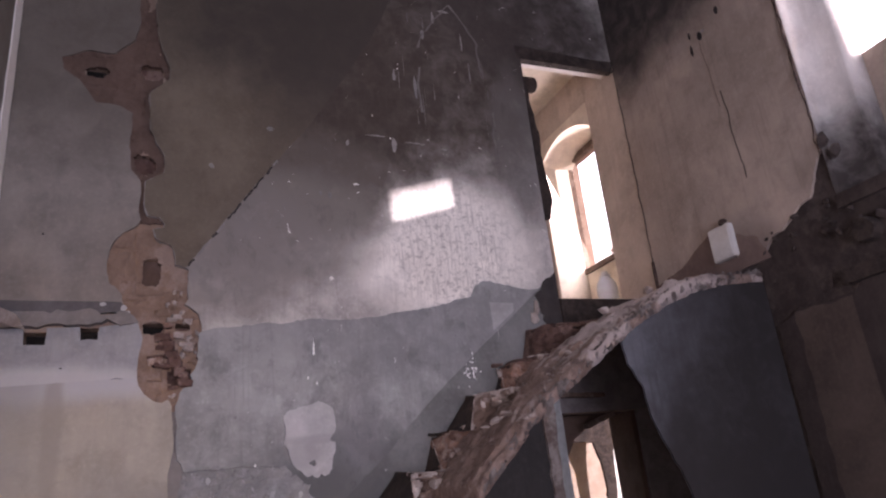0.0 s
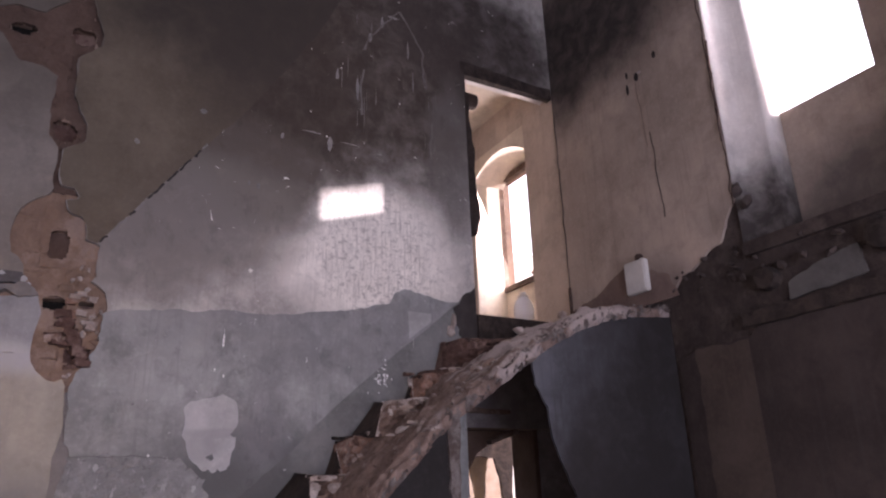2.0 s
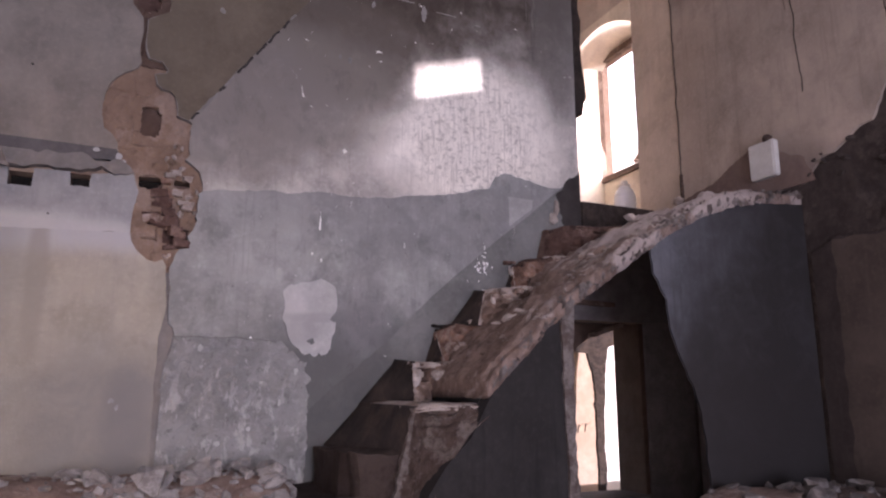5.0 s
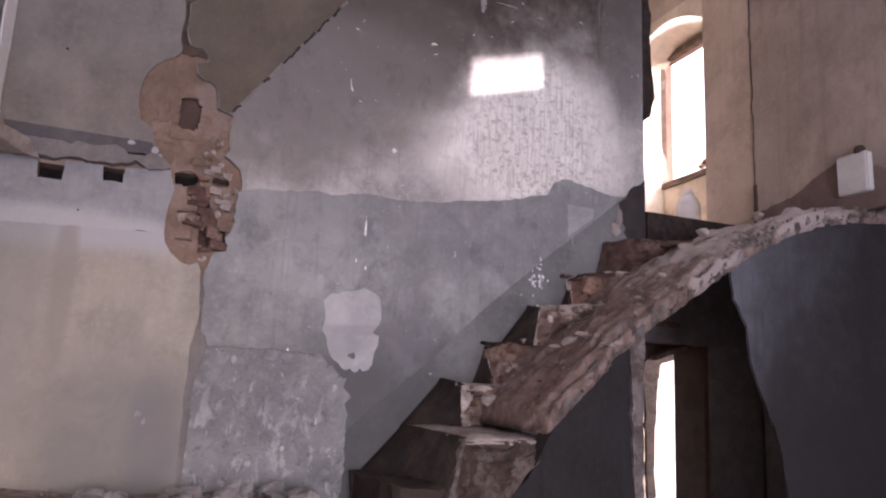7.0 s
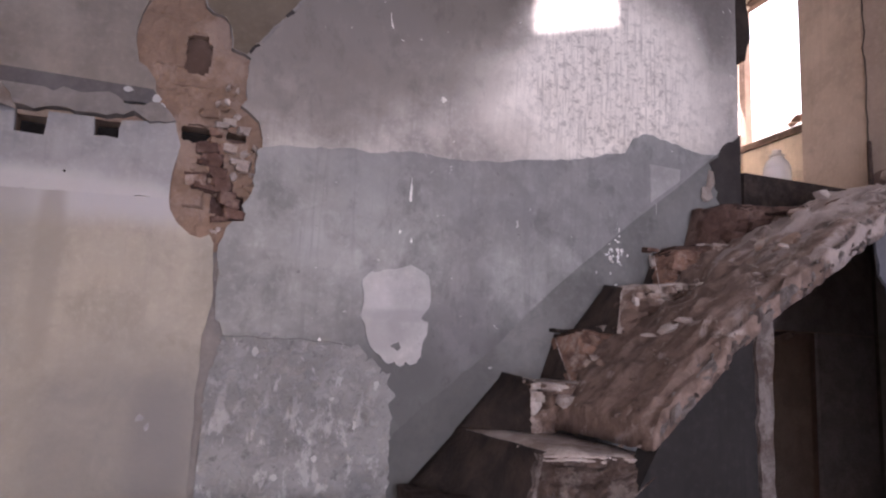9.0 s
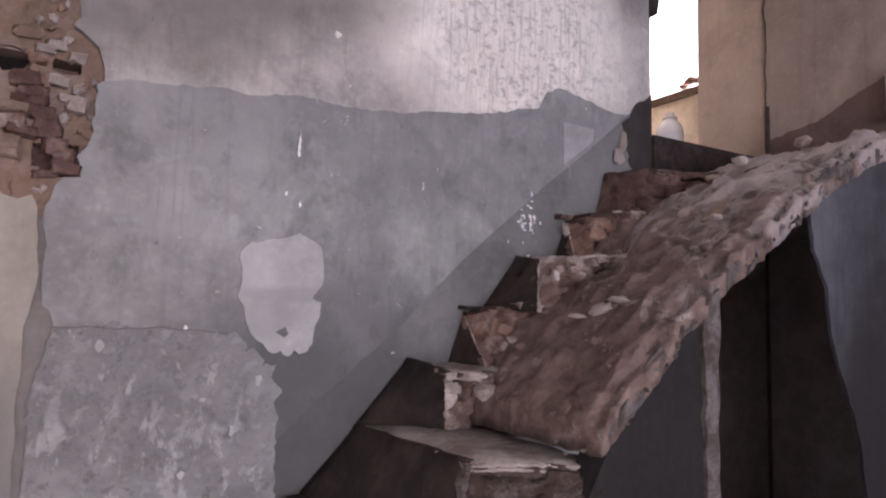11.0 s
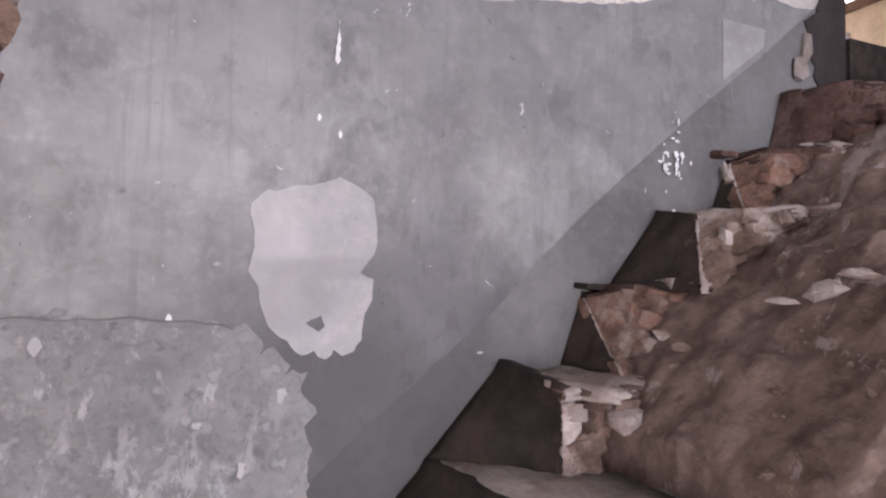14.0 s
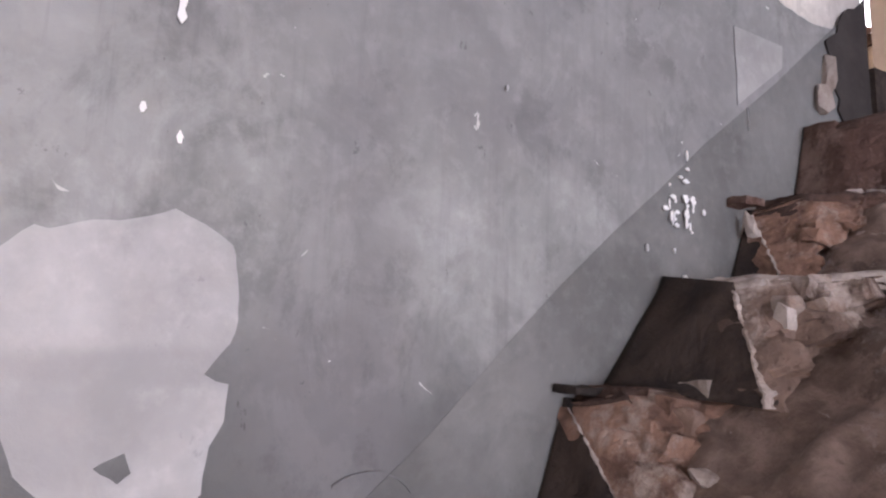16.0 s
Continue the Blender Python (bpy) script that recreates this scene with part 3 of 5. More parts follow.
obj("plaster_under_stair", sheet([(1.38, 1.86), (XE, 1.86), (XE, 2.66), (1.5, 2.66), (1.38, 2.2)], north(YB + 0.01), 0.025), BLACK, None, "dull plaster under the stair landing, toned for its veiled shade", "wall plaster", "structure")

obj("plaster_beside_door", sheet([(1.994, 0.2), (XE, 0.2), (XE, 1.856), (1.994, 1.856)], north(YB + 0.012), 0.022), BLACK, None, "dull plaster beside the lower doorway, toned for its veiled shade", "wall plaster", "structure")

# plaster coats on the east wall
obj("plaster_east_upper", sheet(S([(5.39, 6.2, 0), (7.0, 6.2, 0), (7.0, 2.62, 0), (6.0, 2.62), (5.9, 2.72), (5.7, 2.80), (5.55, 2.86), (5.46, 3.02), (5.40, 3.1, 0)], amp=0.02, seed=6), east(XE), 0.02), BROWN, None, "brown smoke-stained wall plaster", "wall plaster", "structure")
obj("plaster_east_beyond", sheet([(7.0, 6.2), (7.45, 6.2), (7.45, 2.4), (7.0, 2.4)], east(XE + 0.006), 0.014), CREAM_WALL, None, "brown plaster beside the stair window", "wall plaster", "structure")
obj("plaster_east_south", sheet([(-1.5, 6.2), (4.15, 6.2), (4.15, 2.8), (3.25, 2.8), (3.25, 4.25), (0.9, 4.25), (0.9, 2.8), (-1.5, 2.8)], east(XE), 0.02), BROWN, None, "brown smoke-stained wall plaster", "wall plaster", "structure")
obj("plaster_east_lower", sheet(S([(-1.5, 0.0, 0), (6.0, 0.0, 0), (6.0, 2.2), (5.86, 2.25), (5.45, 2.25), (5.4, 2.31), (4.4, 2.31), (-1.5, 2.31, 0)], amp=0.02, seed=7), east(XE), 0.02), LOWER_EAST, None, "dark lower wall plaster with streaks", "wall plaster", "structure")

obj("plaster_east_under_stair", sheet([(6.06, 0.2), (6.99, 0.2), (6.99, 2.45), (6.06, 2.45)], east(XE + 0.004), 0.014), BLACK, None, "dull plaster under the stair, toned for its veiled shade", "wall plaster", "structure")

# ---- stair ----
EDGE = [(-0.30, 0.80), (-0.07, 1.04), (0.23, 1.33), (0.51, 1.60), (0.70, 1.78), (0.89, 1.90), (1.11, 2.05), (1.35, 2.21), (1.61, 2.34), (1.84, 2.42), (2.10, 2.47), (2.41, 2.50)]


def soffit(x):
    return float(np.interp(x, [p[0] for p in EDGE], [p[1] for p in EDGE]))


stair = thing("staircase", (0.8, 6.5, 0.7), "broken masonry staircase with worn steps against the grey wall", "staircase")


def stair_part(name, bm, material, label="", smooth=False):
    bm.transform(Matrix.Translation((-0.8, -6.5, -0.7)))
    return part(name, bm, material, stair, label, smooth)


# the vaulted slab, its upper side lost under mortar and debris
bm = bmesh.new()
nx, ny = 200, 84
top, bot = [], []
for i in range(nx + 1):
    x = 0.28 + (2.41 - 0.28) * i / nx
    rt, rb = [], []
    for j in range(ny + 1):
        w = j / ny
        ragged = 0.022 * noise.noise((x * 14, 0, 2)) + 0.014 * noise.noise((x * 40, 3, 2))
        y = (6.03 + ragged) * (1 - w) + 6.99 * w
        zt = soffit(x) + 0.082 + 0.03 * noise.noise((x * 4, y * 4, 1)) + 0.016 * noise.noise((x * 15, y * 15, 4)) + 0.007 * noise.noise((x * 45, y * 45, 6))
        ridge = noise.noise((x * 5 + y * 2, y * 4 - x * 2, 12))
        zt += 0.034 * max(0.0, 1 - abs(ridge) * 6) * (0.5 + noise.noise((x * 9, y * 9, 13)))
        if x > 0.8:
            zt += 0.02 * min(1.0, max(0.0, noise.noise((x * 4, y * 6, 15)) * 14))
        if x > 1.4:
            zt = min(zt, 2.47 + (7.0 - y) * 0.09 + 0.25 * max(0, 1.7 - x) + 0.012 * noise.noise((x * 12, y * 12, 21)))
        if w < 0.05:
            zt -= 0.02
        rt.append(bm.verts.new((x, y, zt)))
        rb.append(bm.verts.new((x, y, soffit(x) + 0.008 * noise.noise((x * 20, y * 20, 9)))))
    top.append(rt)
    bot.append(rb)
for i in range(nx):
    for j in range(ny):
        bm.faces.new((top[i][j], top[i + 1][j], top[i + 1][j + 1], top[i][j + 1]))
        bm.faces.new((bot[i][j], bot[i][j + 1], bot[i + 1][j + 1], bot[i + 1][j]))
    bm.faces.new((top[i][0], bot[i][0], bot[i + 1][0], top[i + 1][0]))
    bm.faces.new((top[i][ny], top[i + 1][ny], bot[i + 1][ny], bot[i][ny]))
for j in range(ny):
    bm.faces.new((top[0][j], top[0][j + 1], bot[0][j + 1], bot[0][j]))
    bm.faces.new((top[nx][j], bot[nx][j], bot[nx][j + 1], top[nx][j + 1]))
stair_part("vaulted_slab", bm, SLOPE, "sloping slab covered with mortar and brown debris", True)


def step_block(outline, z0, z1, seed, amp=0.012):
    """A masonry step with a broken outline in plan."""
    pts = jagged(outline, amp=0.014, every=0.05, seed=seed)
    bm = bmesh.new()
    levels = [z0 + (z1 - z0) * k / 7 for k in range(8)]
    rings = []
    cx, cy = sum(p.x for p in pts) / len(pts), sum(p.y for p in pts) / len(pts)
    for n, z in enumerate(levels):
        g = 1.0 + 0.05 * noise.noise((z * 30, seed, 0))
        rings.append([bm.verts.new((cx + (p.x - cx) * g, min(cy + (p.y - cy) * g, 6.99), z + (0.006 * noise.noise((p.x * 12, p.y * 12, seed)) if n else 0))) for p in pts])
    for a, b in zip(rings, rings[1:]):
        for i in range(len(pts)):
            j = (i + 1) % len(pts)
            bm.faces.new((a[i], a[j], b[j], b[i]))
    f = bm.faces.new(rings[-1])
    f.normal_update()
    bmesh.ops.triangulate(bm, faces=[f])
    for v in bm.verts:
        if v.co.y < 6.97:
            v.co += noise.noise_vector(v.co * 16) * 0.010 + noise.noise_vector(v.co * 45) * 0.006
    return bm


STEPS = [  # plan outline, bottom, top
    ([(-0.60, 6.99), (-0.66, 6.45), (-0.1, 6.36), (-0.1, 6.99)], 0.3, 0.72),
    ([(-0.39, 6.99), (-0.43, 6.6), (-0.40, 6.38), (-0.05, 6.34), (-0.05, 6.99)], 0.3, 0.93),
    ([(-0.255, 6.99), (-0.25, 6.6), (-0.20, 6.36), (0.05, 6.33), (0.05, 6.99)], 0.3, 1.135),
]
for n, (outline, z0, z1) in enumerate(STEPS):
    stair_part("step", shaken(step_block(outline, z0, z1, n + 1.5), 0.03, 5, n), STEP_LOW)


def grid_bm(rows, back):
    """A slab with a net of quads in front and the same net, set off by the vector back, behind it."""
    bm = bmesh.new()
    off = Vector(back)
    nets = [[[bm.verts.new(Vector(p) + off * k) for p in row] for row in rows] for k in (0, 1)]
    for net in nets:
        for a, b in zip(net, net[1:]):
            for i in range(len(a) - 1):
                bm.faces.new((a[i], a[i + 1], b[i + 1], b[i]))
    rim = lambda net: net[0] + [r[-1] for r in net[1:]] + net[-1][-2::-1] + [r[0] for r in net[-2:0:-1]]
    p, q = rim(nets[0]), rim(nets[1])
    for i in range(len(p)):
        bm.faces.new((p[i - 1], p[i], q[i], q[i - 1]))
    return bm


def mason(x, z, seed):
    """How far a broken brick end stands out of a torn masonry face."""
    row = math.floor(z / 0.052 + 0.3 * noise.noise((x * 4, z * 3, seed)))
    w = x / 0.085 + 0.5 * (row % 2) + 0.5 * noise.noise((x * 3, row * 1.7, seed))
    col = math.floor(w)
    out = 0.07 * noise.noise((col * 3.71 + seed, row * 2.33, 0.5))
    joint = min(w - col, 1 - w + col) < 0.09 or (z / 0.052) % 1 < 0.14
    return out - (0.012 if joint else 0.0) + 0.016 * noise.noise((x * 21, z * 21, seed)) + 0.008 * noise.noise((x * 55, z * 55, seed))


class Flight:
    """One torn step: a leaning dark riser by the wall, the broken masonry end beside it, and the tread on top."""

    def __init__(self, seed, low, high, wall_low, wall_high, end_x, end_y, top_z, drop=0.0):
        self.seed, self.low, self.high, self.wall_low, self.wall_high = seed, Vector(low), Vector(high), Vector(wall_low), Vector(wall_high)
        self.end_x, self.end_y, self.top_z, self.drop = end_x, end_y, top_z, drop

    def outer(self, v):
        """The riser's outer edge, from its foot (0) to its head (1)."""
        p = self.low.lerp(self.high, v)
        wob = 0.012 * noise.noise((v * 4, self.seed, 1)) + 0.006 * noise.noise((v * 13, self.seed, 2))
        return Vector((p.x + 0.4 * wob, min(p.y + wob, 6.986), p.z))

    def face(self, u, v):
        p = self.outer(v)
        x = p.x + (self.end_x - p.x) * u
        low = min(soffit(x) + 0.04, self.top_z - 0.06)
        z = p.z + (max(low, p.z - 0.2) - p.z) * u * (1 - v) + (self.top_z - self.drop * math.sin(3.1 * min(u * 1.6, 1.0)) - p.z) * v * min(u * 6, 1.0)
        y = p.y + (self.end_y - p.y) * u ** 0.55
        fade = min(u * 9, 1.0)
        return Vector((x, min(y - mason(x, z, self.seed) * fade + 0.05 * (1 - v) * fade * u, 6.985), z))

    def body(self):
        return grid_bm([[self.face(u / 44, v / 22) for u in range(45)] for v in range(23)], (0, 0.05, 0))

    def tread(self, thick, lip):
        """The tread follows the torn edge, with a crumbled lip."""
        rows = []
        for w in range(-2, 21):
            row = []
            for k in range(53):
                p = self.face(k / 52, 1.0)
                nib = 0.016 * noise.noise((p.x * 9, self.seed, 2)) + 0.014 * noise.noise((p.x * 24, self.seed, 3)) + 0.008 * noise.noise((p.x * 60, self.seed, 4))
                rough = 0.006 * noise.noise((p.x * 17, w * 0.6, self.seed)) + 0.003 * noise.noise((p.x * 50, w, self.seed))
                left = max(0.0, 1 - k / 10) * max(w, 0) / 20
                x = p.x + (self.wall_high.x + 0.012 - self.outer(1.0).x) * left
                x += max(0.0, 1 - k / 8) * (0.022 * noise.noise((w * 0.33, self.seed, 5)) + 0.012 * noise.noise((w * 0.9, self.seed, 6)) + 0.006) * (1 if 0 < w < 20 else 0)
                z = p.z + (self.wall_high.z - p.z) * left + thick + rough
                if w == -2:
                    row.append((p.x, p.y + 0.004, p.z - lip * (0.7 + 0.6 * noise.noise((p.x * 30, 2, self.seed)))))
                elif w == -1:
                    row.append((p.x, p.y - 0.008 + nib, p.z - 0.2 * lip))
                else:
                    row.append((x, min(p.y - 0.002 + nib, 6.985) * (1 - w / 20) + 6.992 * w / 20, z - (0.006 if w == 0 else 0)))
            rows.append(row)
        return grid_bm(rows, (0, 0, -0.014))

    def riser(self):
        rows = []
        for v in range(13):
            a, b = self.wall_low.lerp(self.wall_high, v / 12), self.outer(v / 12)
            row = []
            for k in range(15):
                p = a.lerp(b, k / 14)
                bulge = 0.016 * noise.noise(p * 11) + 0.006 * noise.noise(p * 34)
                row.append((p.x - bulge * math.sin(math.pi * k / 14), p.y, p.z + (0.012 if v == 12 else 0.0)))
            rows.append(row)
        return grid_bm(rows, (0.035, 0, -0.004))

    def edge(self, width):
        """Pale mortar left along the riser's outer edge."""
        bm, loops = bmesh.new(), []
        for k in range(37):
            q = self.outer(k / 36)
            w = width * max(0.25, 0.75 + 0.9 * noise.noise((k * 0.31, self.seed, 7)) + 0.5 * noise.noise((k * 0.9, self.seed, 8)))
            a = 0.004 * noise.noise((k * 0.7, self.seed, 9))
            loops.append([bm.verts.new((q.x + x + a, q.y + y, q.z + 0.004 * noise.noise((k, self.seed, 3)))) for x, y in ((-0.35 * w, 0.3 * w), (-0.4 * w, -0.25 * w), (0.5 * w, -0.75 * w), (1.5 * w, -0.55 * w), (0.8 * w, 0.5 * w))])
        for a, b in zip(loops, loops[1:]):
            for i in range(5):
                bm.faces.new((a[i], a[(i + 1) % 5], b[(i + 1) % 5], b[i]))
        bm.faces.new(loops[0])
        bm.faces.new(loops[-1])
        return bm


FLIGHTS = [  # foot and head of the riser's outer edge, foot and head at the wall, outer end, tread height
    Flight(3.3, (0.0, 6.33, 1.11), (0.044, 6.316, 1.33), (-0.21, 6.988, 1.125), (-0.013, 6.988, 1.335), 0.34, 6.05, 1.347),
    Flight(4.1, (0.205, 6.71, 1.345), (0.17, 6.66, 1.548), (-0.012, 6.988, 1.345), (0.187, 6.988, 1.572), 0.56, 6.62, 1.565, 0.02),
    Flight(5.7, (0.385, 6.745, 1.565), (0.432, 6.972, 1.745), (0.372, 6.988, 1.565), (0.436, 6.988, 1.752), 0.74, 6.66, 1.778),
    Flight(6.2, (0.56, 6.665, 1.765), (0.665, 6.80, 1.965), (0.53, 6.988, 1.785), (0.692, 6.988, 1.994), 0.98, 6.60, 1.994, 0.012),
    Flight(7.9, (0.914, 6.872, 2.0), (0.955, 6.972, 2.165), (0.895, 6.988, 2.0), (0.962, 6.988, 2.17), 1.26, 6.70, 2.20),
    Flight(8.4, (1.15, 6.86, 2.20), (1.175, 6.90, 2.40), (1.13, 6.988, 2.20), (1.19, 6.988, 2.41), 1.62, 6.68, 2.42),
]
END = (FLANK, TORN, BRICK_STEP, TORN, BRICK_STEP, STEP_RED)
for n, fl in enumerate(FLIGHTS):
    timber = n in (2, 4, 5)
    stair_part("step", fl.body(), END[n])
    stair_part("tread", fl.tread(0.006 if timber else 0.008, 0.03 if timber else 0.02), TIMBER_TREAD if timber else TREAD, "dark brown timber tread" if timber else "pale broken mortar tread", True)
    stair_part("riser", fl.riser(), STEP_RED if n == 5 else STEP_DARK, "dark sloping riser face", True)
    if n < 5:
        stair_part("mortar_edge", fl.edge((0.020, 0.015, 0.008, 0.012, 0.008)[n]), TREAD, "pale broken mortar edge of the riser")
# splintered board ends and a bare block left on the treads
for x, y, z, w, h, m in ((0.455, 6.955, 1.778, 0.09, 0.014, WOOD_DARK), (0.925, 6.962, 2.19, 0.06, 0.018, STEP_RED), (0.60, 6.80, 1.788, 0.085, 0.028, MORTAR), (1.20, 6.78, 2.205, 0.16, 0.02, MORTAR)):
    bm = box_bm(x - w / 2, x + w / 2, y - 0.025, y + 0.03, z - h / 2, z + h / 2)
    bmesh.ops.subdivide_edges(bm, edges=bm.edges[:], cuts=3, use_grid_fill=True)
    stair_part("board_end" if m in (WOOD_DARK, STEP_RED) else "mortar_block", shaken(bm, 0.008, 24, x), m)
stair_part("threshold", box_bm(1.502, XE - 0.006, 6.975, 7.28, 2.4, 2.652), WOOD_DARK, "dark timber threshold board")

# side wall under the stair, broken open in the middle
top_line = [(x, soffit(x) + 0.01) for x in np.arange(0.32, 0.69, 0.06)]
left_side = [(-0.02, 0.3), (-0.01, 0.90), (0.0, 0.984), (0.081, 1.099), (0.2, 1.215), *top_line, (0.70, 1.78), (0.715, 1.3), (0.70, 0.9), (0.72, 0.3)]
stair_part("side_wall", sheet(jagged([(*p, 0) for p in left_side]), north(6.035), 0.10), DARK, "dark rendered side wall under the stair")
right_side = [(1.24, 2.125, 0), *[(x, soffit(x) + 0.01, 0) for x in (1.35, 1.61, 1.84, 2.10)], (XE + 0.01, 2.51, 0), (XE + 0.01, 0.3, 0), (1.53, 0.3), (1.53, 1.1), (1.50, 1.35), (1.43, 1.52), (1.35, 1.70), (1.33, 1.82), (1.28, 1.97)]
stair_part("side_wall", sheet(jagged(right_side, amp=0.02, every=0.04, seed=11), north(6.035), 0.012), SPANDREL, "blue-grey rendered side wall with painted shade and a broken edge")
post_line = [(0.672, 1.80, 0), (0.735, 1.845), (0.736, 1.5), (0.73, 1.2), (0.742, 0.9), (0.745, 0.4, 0), (0.69, 0.4), (0.692, 0.9), (0.68, 1.3)]
stair_part("post", shaken(sheet(jagged(post_line, amp=0.006, every=0.04, seed=3), north(6.02), 0.07), 0.009, 22), RIM, "grey broken masonry post under the slab")
# broken flank of the lowest steps, running back from the slab's corner
FLANK_Z = (0.35, 0.60, 0.884, 1.083, 1.237, 1.335)
FLANK_IN = (-0.11, -0.09, -0.047, -0.007, 0.036, 0.046)
FLANK_OUT = (-0.02, -0.015, -0.01, 0.075, 0.20, 0.33)
rows = []
for i in range(61):
    z = 0.35 + (1.332 - 0.35) * i / 60
    a, b = np.interp(z, FLANK_Z, FLANK_IN), np.interp(z, FLANK_Z, FLANK_OUT)
    row = []
    for k in range(25):
        u = k / 24
        d = 0.5 * mason(a + (b - a) * u + 0.2, z, 2.2) * (1 if 0 < k else 0)
        row.append((a + (b - a) * u - 0.5 * d + 0.012 * noise.noise((z * 14, k, 1)) * (1 - u), 6.318 - 0.285 * u - d, z))
    rows.append(row)
stair_part("stringer", grid_bm(rows, (0.02, 0.05, 0)), FLANK, "brown broken flank of the lowest steps")
edge_rows = []
for i in range(50):
    z = 0.4 + 0.93 * i / 49
    a = float(np.interp(z, FLANK_Z, FLANK_IN))
    w = 0.03 * max(0.3, 0.8 + noise.noise((z * 9, 4, 1)) + 0.5 * noise.noise((z * 31, 4, 2)))
    g = 0.012 * noise.noise((z * 24, 1, 7))
    edge_rows.append([(a - 0.012 + g, 6.345, z), (a - 0.014 + g, 6.312, z), (a + 0.3 * w + g, 6.292, z), (a + w + g, 6.28, z), (a + 1.2 * w, 6.31, z)])
stair_part("mortar_edge", grid_bm(edge_rows, (0.004, 0.02, 0)), RIM, "pale mortar edge of the flank")

# flakes of old screed left on the slope
rnd = random.Random(12)
for k in range(12):
    x, y, r = rnd.uniform(0.9, 2.2), rnd.uniform(6.1, 6.6), rnd.uniform(0.04, 0.09)
    ring = jagged([(r * rnd.uniform(0.6, 1.25) * math.cos(a), r * 0.6 * rnd.uniform(0.6, 1.2) * math.sin(a)) for a in np.arange(0, 6.28, 0.9)], amp=0.012, every=0.02, seed=k + 0.3)
    bm = sheet(ring, lambda u, v, d: (u, v, -d), 0.02)
    slope = math.atan2(soffit(x + 0.1) - soffit(x - 0.1), 0.2)
    bm.transform(Matrix.Translation((x, y, soffit(x) + 0.104 + rnd.uniform(-0.004, 0.008))) @ Euler((rnd.uniform(-0.12, 0.12), -slope + rnd.uniform(-0.15, 0.15), rnd.uniform(-0.5, 0.5))).to_matrix().to_4x4())
    stair_part("screed_flake", shaken(bm, 0.006, 25, k), rnd.choice((SLOPE, STEP)))
# broken bricks hanging in the torn ends of the steps
for n, fl in enumerate(FLIGHTS[1:]):
    for k in range(16 if n == 0 else 7):
        p = fl.face(rnd.uniform(0.06, 0.75), rnd.uniform(0.25, 0.95))
        stair_part("brick", broken_brick(rnd.uniform(0.03, 0.075), rnd.uniform(0.03, 0.06), rnd.uniform(0.018, 0.045), 2000 + n * 40 + k, (p.x, p.y + 0.006, p.z - 0.01)), rnd.choice(((STEP, TORN, MORTAR), (BRICK_STEP, BRICK_STEP, STEP), (STEP, TORN, TORN), (BRICK_STEP, BRICK_STEP, STEP_RED), (STEP_RED, STEP_RED, BRICK_STEP))[n]))

# crumbling mortar rim of the slab
rim = []
for i in range(300):
    x = 0.30 + 2.10 * i / 299
    row = []
    for k, (dy, dz) in enumerate(((0.03, -0.004), (0.004, 0.0), (0.0, 0.022), (0.0, 0.045), (0.004, 0.06), (0.012, 0.074), (0.028, 0.072), (0.05, 0.056), (0.07, 0.03))):
        brick = math.floor(x / 0.026 + 0.6 * noise.noise((x * 9, k // 3, 2)))
        out = 0.034 * noise.noise((brick * 2.17, (k // 3) * 1.3, 4)) + 0.012 * noise.noise((x * 30, dz * 40, 1)) + 0.006 * noise.noise((x * 80, dz * 90, 6))
        row.append((x, 6.034 + dy - out, soffit(x) + dz * (0.9 + 0.35 * noise.noise((x * 7, 0, 9))) + 0.6 * out * (1 if k > 4 else 0)))
    rim.append(row)
stair_part("rim", grid_bm(rim, (0, 0.03, -0.004)), RIM, "pale crumbling mortar rim of the slab")

# broken brick ends along the ragged outer rim
rim_data = []
for k in range(6):
    b = stone_bm(0.034, 60 + k, flat=1.0)
    me = bpy.data.meshes.new("brick")
    bmesh.ops.recalc_face_normals(b, faces=b.faces[:])
    b.to_mesh(me)
    b.free()
    me.materials.append(RIM)
    rim_data.append(me)
rnd = random.Random(5)
x = 0.32
while x < 2.36:
    for row in range(2):
        ob = new("brick", rim_data[rnd.randrange(6)])
        s = rnd.uniform(0.25, 0.52)
        ob.parent = stair
        ob.matrix_basis = Matrix.Translation((x - 0.8 + rnd.uniform(-0.02, 0.02), 6.026 + row * 0.022 + rnd.uniform(-0.012, 0.012) - 6.5, soffit(x) + 0.03 + row * 0.045 + rnd.uniform(-0.01, 0.012) - 0.7)) @ Euler((rnd.uniform(-0.5, 0.5), rnd.uniform(-0.9, 0.3), rnd.choice((0, 1.57, 3.14)) + rnd.uniform(-0.5, 0.5))).to_matrix().to_4x4() @ Matrix.Diagonal((s * rnd.uniform(0.5, 0.9), s, s * rnd.uniform(0.9, 1.6), 1))
    x += rnd.uniform(0.02, 0.045)

# ---- under the stair and outside ----
obj("yard_wall", sheet([(1.2, 0.4), (2.98, 0.4), (2.98, 2.6), (1.2, 2.6)], north(8.9), 0.2), OUTSIDE, None, "sunlit ochre yard wall with sprayed letters", "wall", "structure")
for n, (txt, x, z, size) in enumerate((("arr", 2.62, 0.99, 0.20),)):
    cu = bpy.data.curves.new("letters", "FONT")
    cu.body, cu.size, cu.extrude, cu.shear, cu.offset = txt, size, 0.003, 0.3, -0.006
    cu.materials.append(INK)
    ob = new("sprayed_letters", cu)
    ob.matrix_world = pose(x, 8.894, z, 90, -6, 0)
    tagged(ob, "thin faded sprayed letters on the yard wall", "graffiti")
